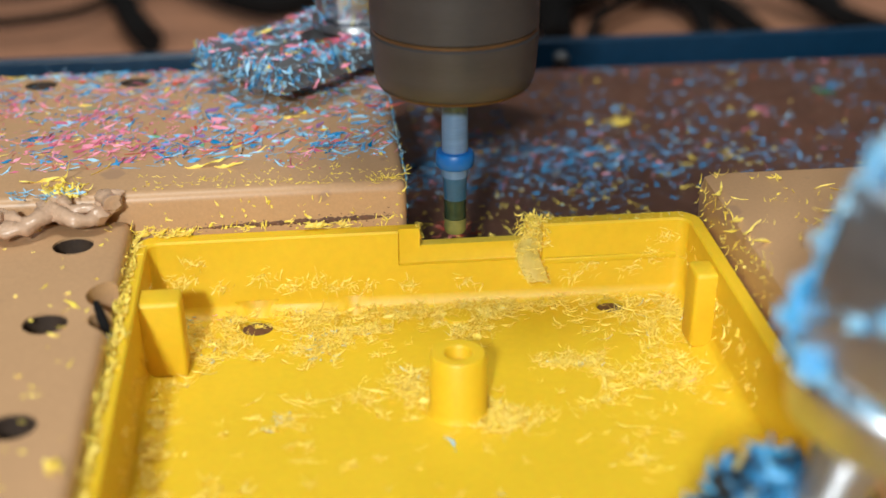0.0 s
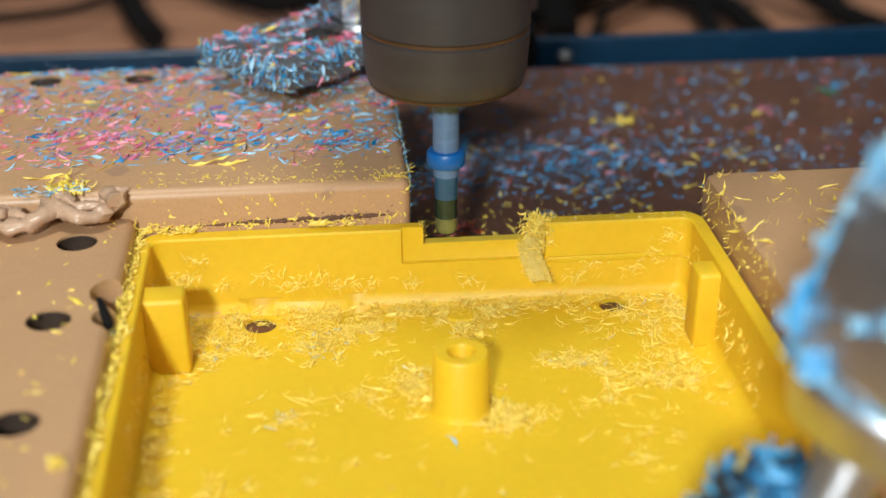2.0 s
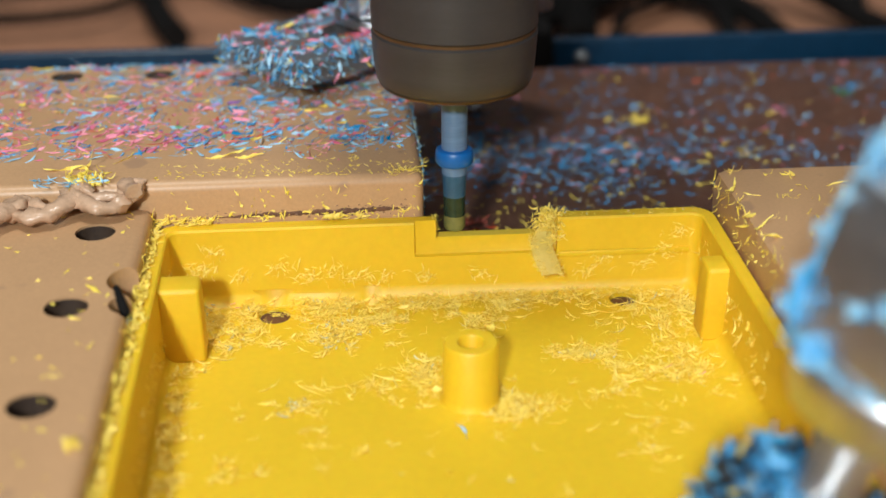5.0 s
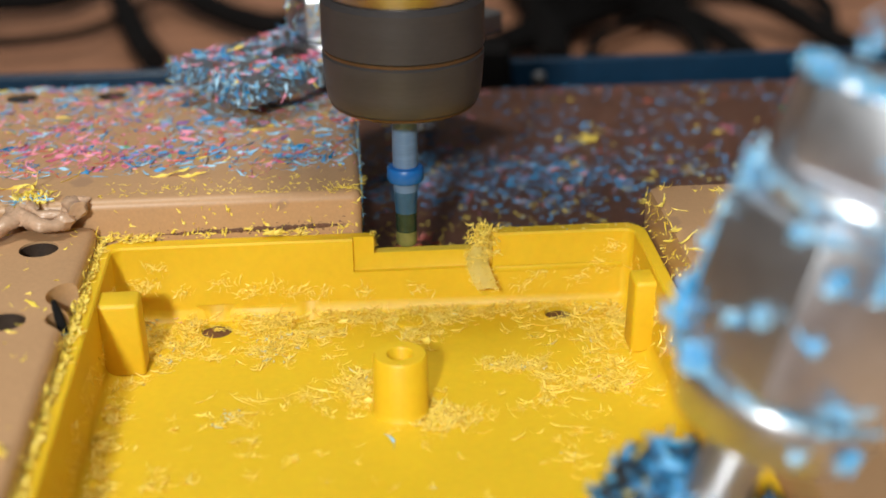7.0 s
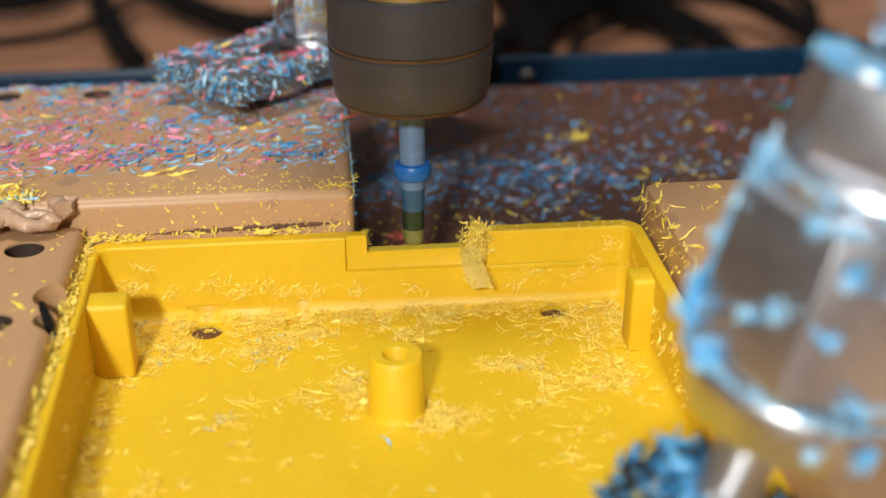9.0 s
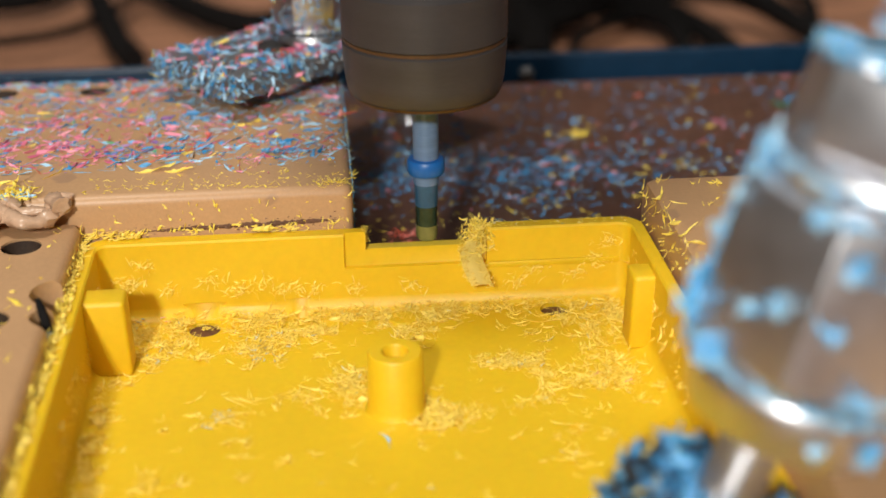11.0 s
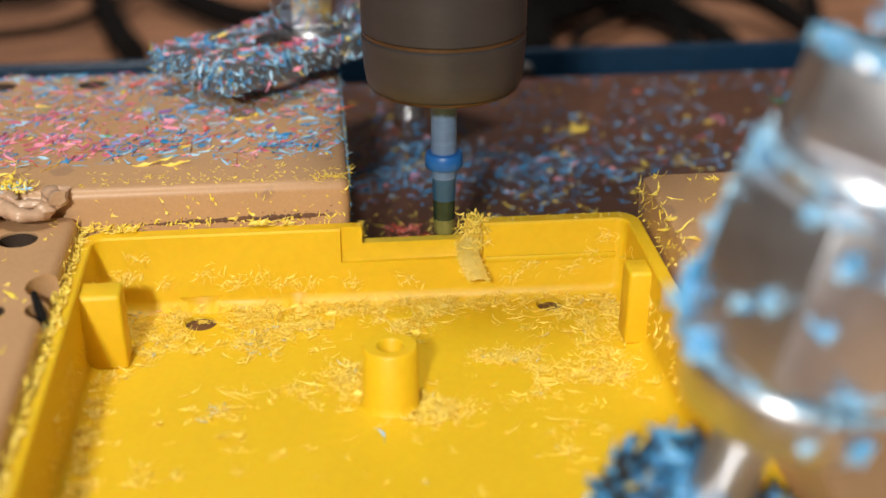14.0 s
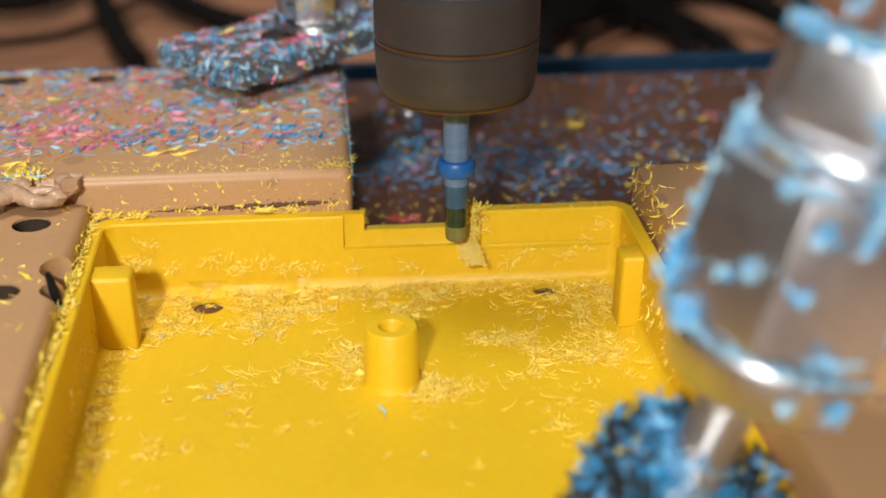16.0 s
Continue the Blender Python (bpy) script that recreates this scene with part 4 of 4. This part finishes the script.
def side_shavings():
    s = Shavings([YELLOW_CHIP, CHIP_PALE, CHIP_DARK], 6)
    r = s.r
    for _ in range(30):  # right board
        x, y = r.uniform(35, 62), r.uniform(4, 26.5)
        s.tuft((x, y, 15.05), r.choice((2, 3, 6)), 0.5, 1.6, 0.22, 0, 0.3)
    for _ in range(18):
        s.sliver((r.uniform(36, 60), r.uniform(-10, 26), 15.05), r.uniform(2, 4.5), 0.35, 0.5, 0.5, 0, yaw=r.gauss(0.4, 0.6))
    for _ in range(170):  # its edge against the workpiece
        y = r.uniform(-4, 27)
        s.sliver((33.9 + r.gauss(0, 0.35), y, r.uniform(10.3, 15)), r.uniform(0.5, 2.2), r.uniform(0.12, 0.3), 1.2, 0.5, 0, normal=(-1, 0, 0.5), pitch=r.uniform(-0.3, 0.5))
    for x, y, ln, yw in ((35.0, 12, 5.0, 0.5), (36.5, 6, 5.5, 0.2), (34.6, 9, 4.5, 0.9), (34.5, 20, 4, 1.0), (37.5, 3, 4.5, 0.15)):
        lone(x, y, 15.0, ln, 0.5, yw, YELLOW_CHIP, "long yellow plastic shaving across the board's edge")
    for _ in range(60):  # left board, thin
        s.sliver((-37.5 - abs(r.gauss(0, 9)), r.uniform(-40, 24), 12.95), r.uniform(0.4, 1.6), r.uniform(0.12, 0.35), 0.8, 0.5, 0)
    for _ in range(90):  # gap along the left board
        y = r.uniform(-48, 25)
        s.sliver((-36.3 + abs(r.gauss(0, 0.12)), y, r.uniform(10.2, 12.0)), r.uniform(0.4, 1.8), r.uniform(0.12, 0.35), 1.0, 0.5, 0, normal=(1, 0, 0.3), pitch=r.uniform(-0.3, 0.5))
    for x, y in ((-42.6, -0.2), (-43.2, -1.6), (-41.9, 18.9)):
        for _ in range(9):
            s.sliver((x + r.gauss(0, 0.5), y + r.gauss(0, 0.5), 9.5 + r.uniform(-0.5, 1.5)), 1.6, 0.45, 0.8, 0.5, 0)
    s.sliver((-39.6, 2.6, 13.1), 3.6, 0.7, 0.6, 0.5, 0, yaw=-0.45, segs=6)
    for x, y in ((-50, -19), (-37.8, -28)):
        s.tuft((x, y, 12.9), 9, 0.5, 1.8, 0.5, 0, 0.5)
    s.tuft((-44, 27, 16), 36, 1.4, 2.6, 0.45, 0, 0.7)
    for _ in range(26):
        s.sliver((-46 + r.gauss(0, 3), 26 + r.gauss(0, 0.8), 16.2), r.uniform(1, 2.5), 0.3, 0.7, 0.5, 1)
    on_bed(tagged(s.make("shavings"), "thin curled yellow shavings on the side boards", "shavings", kind="stuff"))


def floor_z(x, y):
    """Height of the enclosure's inner floor with its rounded foot."""
    d = min(x - (X0 + 1.9), (X1 - 1.9) - x, (YB - 2.4) - y)
    if d >= 1.6:
        return 0.02
    d = max(0.03, d)
    return 1.6 - math.sqrt(max(0, 1.6 ** 2 - (1.6 - d) ** 2)) + 0.02


def enclosure_shavings():
    s = Shavings([YELLOW_CHIP, CHIP_GREY, CHIP_PINK], 21)
    r = s.r

    def fluff(x, y, sx, sy, n, ln=1.7, w=0.17, lift=0.5):
        for _ in range(int(n * 0.25)):
            px, py = x + r.gauss(0, sx), y + r.gauss(0, sy)
            if not (X0 + 2.1 < px < X1 - 2.1 and py < YB - 2.6):
                continue
            if (px - 0.2) ** 2 + (py + 1.8) ** 2 < 10.5 or (px + 22) ** 2 + (py - 19.8) ** 2 < 6.0 or (px - 21.8) ** 2 + (py - 20.3) ** 2 < 3.0 or (px + 10.2) ** 2 + (py - 20.0) ** 2 < 4.6:
                continue
            base = floor_z(px, py) + abs(r.gauss(0, 0.15))
            if r.random() < 0.04:  # a broad flake
                s.sliver((px, py, base), ln * r.uniform(0.5, 1.1), r.uniform(0.4, 0.9), r.uniform(0.3, 1.2), 0.4, 0, pitch=r.uniform(-0.1, 0.4), segs=4, thick=0.12)
                continue
            yw, qx, qy = r.uniform(0, 6.28), px, py
            for k in range(r.choice((1, 2, 3, 5))):  # a frayed wisp, thread by thread
                for _ in range(3):
                    s.sliver((qx + r.gauss(0, 0.1), qy + r.gauss(0, 0.1), base), ln * r.uniform(0.4, 1.7), w * r.uniform(0.25, 1.05), r.uniform(0.3, 2.6), 0.4, 1 if r.random() < 0.012 else 0,
                             yaw=yw + r.gauss(0, 0.7), pitch=r.uniform(-0.1, lift * 0.5), segs=4, thick=0.15)
                yw += r.gauss(0, 0.5)
                qx, qy = qx + 0.5 * math.cos(yw), min(qy + 0.5 * math.sin(yw), YB - 2.6)
                if not X0 + 2.1 < qx < X1 - 2.1:
                    break

    fluff(-3, 21.0, 9.5, 1.3, 430)
    fluff(-2, 22.0, 10.0, 0.5, 260, 1.8, 0.17, 0.9)
    fluff(17, 22.2, 7.0, 0.4, 200, 1.8, 0.17, 0.9)
    fluff(4, 20.2, 4.0, 1.5, 240)
    fluff(-17, 22.0, 6.0, 0.5, 260)
    fluff(18, 21.6, 6.0, 0.8, 220)
    fluff(-22, 21.6, 1.9, 0.5, 40, 1.3)
    fluff(-12.5, 17.2, 2.6, 1.4, 210)
    fluff(-9.5, 17.6, 2.0, 1.2, 120)
    fluff(-14.5, 13.2, 2.6, 1.3, 180)
    fluff(4.0, 16.2, 1.6, 1.6, 160)
    fluff(-4.2, 4.2, 1.2, 1.7, 180)
    fluff(-4.4, 0.6, 0.9, 1.2, 60)
    fluff(4.6, -4.2, 2.1, 1.3, 300, 1.8, 0.22, 0.9)
    fluff(8.0, -4.5, 2.0, 0.9, 70)
    fluff(12.0, 7.4, 1.8, 0.6, 100)
    fluff(15.8, 6.6, 1.5, 0.7, 130)
    fluff(17.6, 3.0, 0.6, 1.9, 80)
    fluff(14.5, -2.8, 2.2, 0.6, 60)
    fluff(22.5, 15.5, 2.6, 3.0, 170)
    fluff(27.0, 10.5, 2.2, 4.5, 230, 2.2, 0.18, 0.8)
    fluff(29.0, 17.5, 0.9, 2.5, 160, 1.9, 0.18, 1.1)
    fluff(21.8, 3.5, 2.2, 2.0, 90)
    fluff(26.0, 1.0, 2.2, 3.0, 140)
    fluff(-19.5, -2.0, 1.2, 0.9, 60)
    fluff(-10.0, 1.5, 3.2, 0.4, 60, 2.6, 0.14)
    fluff(-31.6, 20.5, 1.2, 2.2, 640, 1.4, 0.16, 1.2)
    fluff(-33.0, -6.0, 0.7, 10.0, 420, 1.5, 0.2, 1.0)
    fluff(-27, 14.5, 2.6, 2.6, 260)
    fluff(-26, 19.5, 2.0, 1.2, 140)
    fluff(-16, 19.5, 2.5, 1.0, 90)
    fluff(18, -11, 4.0, 3.0, 60)
    fluff(-12, -9, 9.0, 4.0, 50)
    fluff(-2, 6, 17.0, 9.0, 210, 1.3, 0.13)
    fluff(0, -14, 18.0, 6.0, 90, 1.2, 0.14)
    fluff(-26, -12, 3, 6, 50)
    for x, y, sx, sy, n in ((-13.5, 13.0, 1.6, 1.0, 14), (-15.5, 16.3, 1.4, 0.6, 10), (-19.5, -2.0, 0.8, 1.4, 14), (-26, 12.5, 1.5, 1.0, 8), (-31.0, 21.0, 0.8, 1.2, 14), (16, 6.2, 1.0, 0.5, 5), (-14.5, 10.8, 1.0, 0.5, 6)):
        for _ in range(n):
            px, py = x + r.gauss(0, sx), y + r.gauss(0, sy)
            s.sliver((px, py, floor_z(px, py) + 0.25), r.uniform(0.4, 1.0), r.uniform(0.12, 0.3), 0.8, 0.5, 1, pitch=r.uniform(0, 0.4))
    # longer single threads
    for x, y, ln, yw in ((-7.5, 2.2, 7.0, -0.5), (-13, 2.0, 5.0, 0.1), (10.5, -6.5, 6.5, 0.75), (16.5, 1.0, 5, 1.2), (-16.5, 15.6, 5.5, -0.2), (-23, 12, 5.0, -0.3), (20, 17.5, 6, 0.1),
                         (24, 10.2, 8.0, 0.05), (-10.4, 22.3, 7.0, 0.35), (-14, 22.2, 5.0, 0.1), (27, 6, 6, -0.4), (22, 0.5, 5, 0.2), (-30.5, -10, 6, 1.4), (18.5, -8.5, 4.5, -0.7), (-22, 2.5, 4, 0.6)):
        lone(x, y, floor_z(x, y) + 0.05, ln, 0.26, yw, YELLOW_CHIP, "long thin yellow plastic thread on the enclosure floor")
    # Pale sliver added to paint a bright glint on the floor.
    lone(-0.9, -8.6, 0.06, 3.4, 0.3, 1.55, CHIP_PALE, "short pale sliver standing in for a glint on the enclosure floor")
    # on the walls
    for cx, cz, n in ((-31, 5.0, 50), (-29.5, 7.5, 26), (-26, 4.0, 22), (-21, 5.2, 26), (-17.5, 3.6, 40), (-15, 4.4, 22), (-12, 3.4, 34), (-8.5, 3.2, 26), (-3, 3.0, 30), (4, 3.0, 24), (17, 3.2, 26), (20, 4.6, 30), (24.5, 3.4, 22), (27.5, 5.5, 44), (29, 8.0, 30)):
        for _ in range(n):
            s.sliver((cx + r.gauss(0, 0.9), YB - 2.5 + 0.12 * (min(cz, 6) - 6) * 0.2, max(2.4, cz + r.gauss(0, 0.5))), r.uniform(0.5, 1.8), r.uniform(0.08, 0.22), r.uniform(0.4, 2.0), 0.5, 0, normal=(0, -1, 0.2), pitch=r.uniform(-0.2, 0.6), yaw=r.gauss(0.3, 0.9))
    for _ in range(110):
        s.sliver((X1 - 1.95, r.uniform(-10, 22), r.uniform(2.0, 8.0)), r.uniform(0.8, 3.0), r.uniform(0.12, 0.3), 1.4, 0.5, 0, normal=(-1, 0, 0.2), pitch=r.uniform(-0.2, 0.6))
    for _ in range(120):
        s.sliver((X0 + 2.0, r.uniform(-30, 22), r.uniform(2.0, 7.0)), r.uniform(0.5, 1.8), r.uniform(0.12, 0.3), 1.2, 0.5, 0, normal=(1, 0, 0.2), pitch=r.uniform(-0.2, 0.6))
    for _ in range(620):  # ragged crust on the left rim
        y = r.uniform(-50, 24)
        s.sliver((X0 + abs(r.gauss(0, 0.45)) - 0.15, y, TOP + r.uniform(0, 0.5)), r.uniform(0.5, 2.0), r.uniform(0.2, 0.65 if y < 8 else 0.4), 1.0, 0.4, 0, yaw=math.pi / 2 + r.gauss(0, 0.7), pitch=r.uniform(-0.1, 0.5))
    for _ in range(60):
        s.sliver((r.uniform(14, 32), YB - r.uniform(0.1, 1.9), TOP + 0.02), r.uniform(0.2, 0.9), r.uniform(0.08, 0.2), 0.9, 0.4, r.choice((0, 0, 0, 1)), pitch=r.uniform(-0.1, 0.5))
    for x, y in ((27.2, 1.2), (-27, 22.4), (-26.4, 21.8), (23.6, 3)):
        s.sliver((x, y, floor_z(x, y) + 0.1), 1.2, 0.22, 0.3, 0.5, 2, yaw=0.5)
    # packed crumbs in the holes
    for hx, hy in ((-22, 20.2), (-10.2, 20.0)):
        for _ in range(26):
            s.sliver((hx + r.gauss(0, 0.8), hy + abs(r.gauss(0, 0.6)), -0.35 + r.uniform(-0.1, 0.3)), r.uniform(0.4, 1.0), 0.2, 1.0, 0.5, 0)
    on_bed(tagged(s.make("shavings"), "curly yellow plastic shavings strewn inside the enclosure", "shavings", kind="stuff"))


room()
rail()
cables()
bed()
back_board()
left_board()
right_board()
caulk()
black_sliver()
enclosure()
hanging_flake()
SPINDLE = spindle()
back_clamp()
front_clamp()
board_shavings()
bed_shavings()
side_shavings()
enclosure_shavings()


# ---------------------------------------------------------------- what moves
def motions():
    # the spindle feeds to one side, plunges, then feeds back across the notch
    rows = [(0.0, 2.95, 8.6), (0.5, 2.62, 8.6), (1.0, 2.26, 8.6), (1.5, 1.85, 8.6), (2.0, 1.42, 8.6), (2.5, 0.98, 8.6), (3.0, 0.56, 8.6), (3.2, 0.48, 8.6), (3.5, 0.47, 8.6),
            (3.9, 0.47, 8.1), (4.3, 0.48, 8.1), (6.3, 2.10, 8.1), (6.5, 2.25, 8.1), (9.0, 4.42, 8.1), (11.5, 6.62, 8.1), (13.0, 7.95, 8.1), (14.0, 8.82, 8.1), (15.0, 9.68, 8.1), (15.35, 9.85, 8.1), (15.5, 9.85, 8.1), (16.0, 9.75, 8.25)]
    walk(SPINDLE, [(t, pose(x * MM, 0.026, z * MM)) for t, x, z in rows])
    # at the end the bed slides back under the spindle
    shift = [(0.0, 0.0), (15.3, 0.0), (15.4, 0.1), (15.5, 1.15), (15.6, 2.27), (15.7, 3.39), (15.8, 4.51), (15.9, 5.63), (16.0, 6.75)]
    for ob in ON_BED:
        walk(ob, [(t, Matrix.Translation((0, y * MM, 0)) @ ob.matrix_basis.copy()) for t, y in shift])


motions()
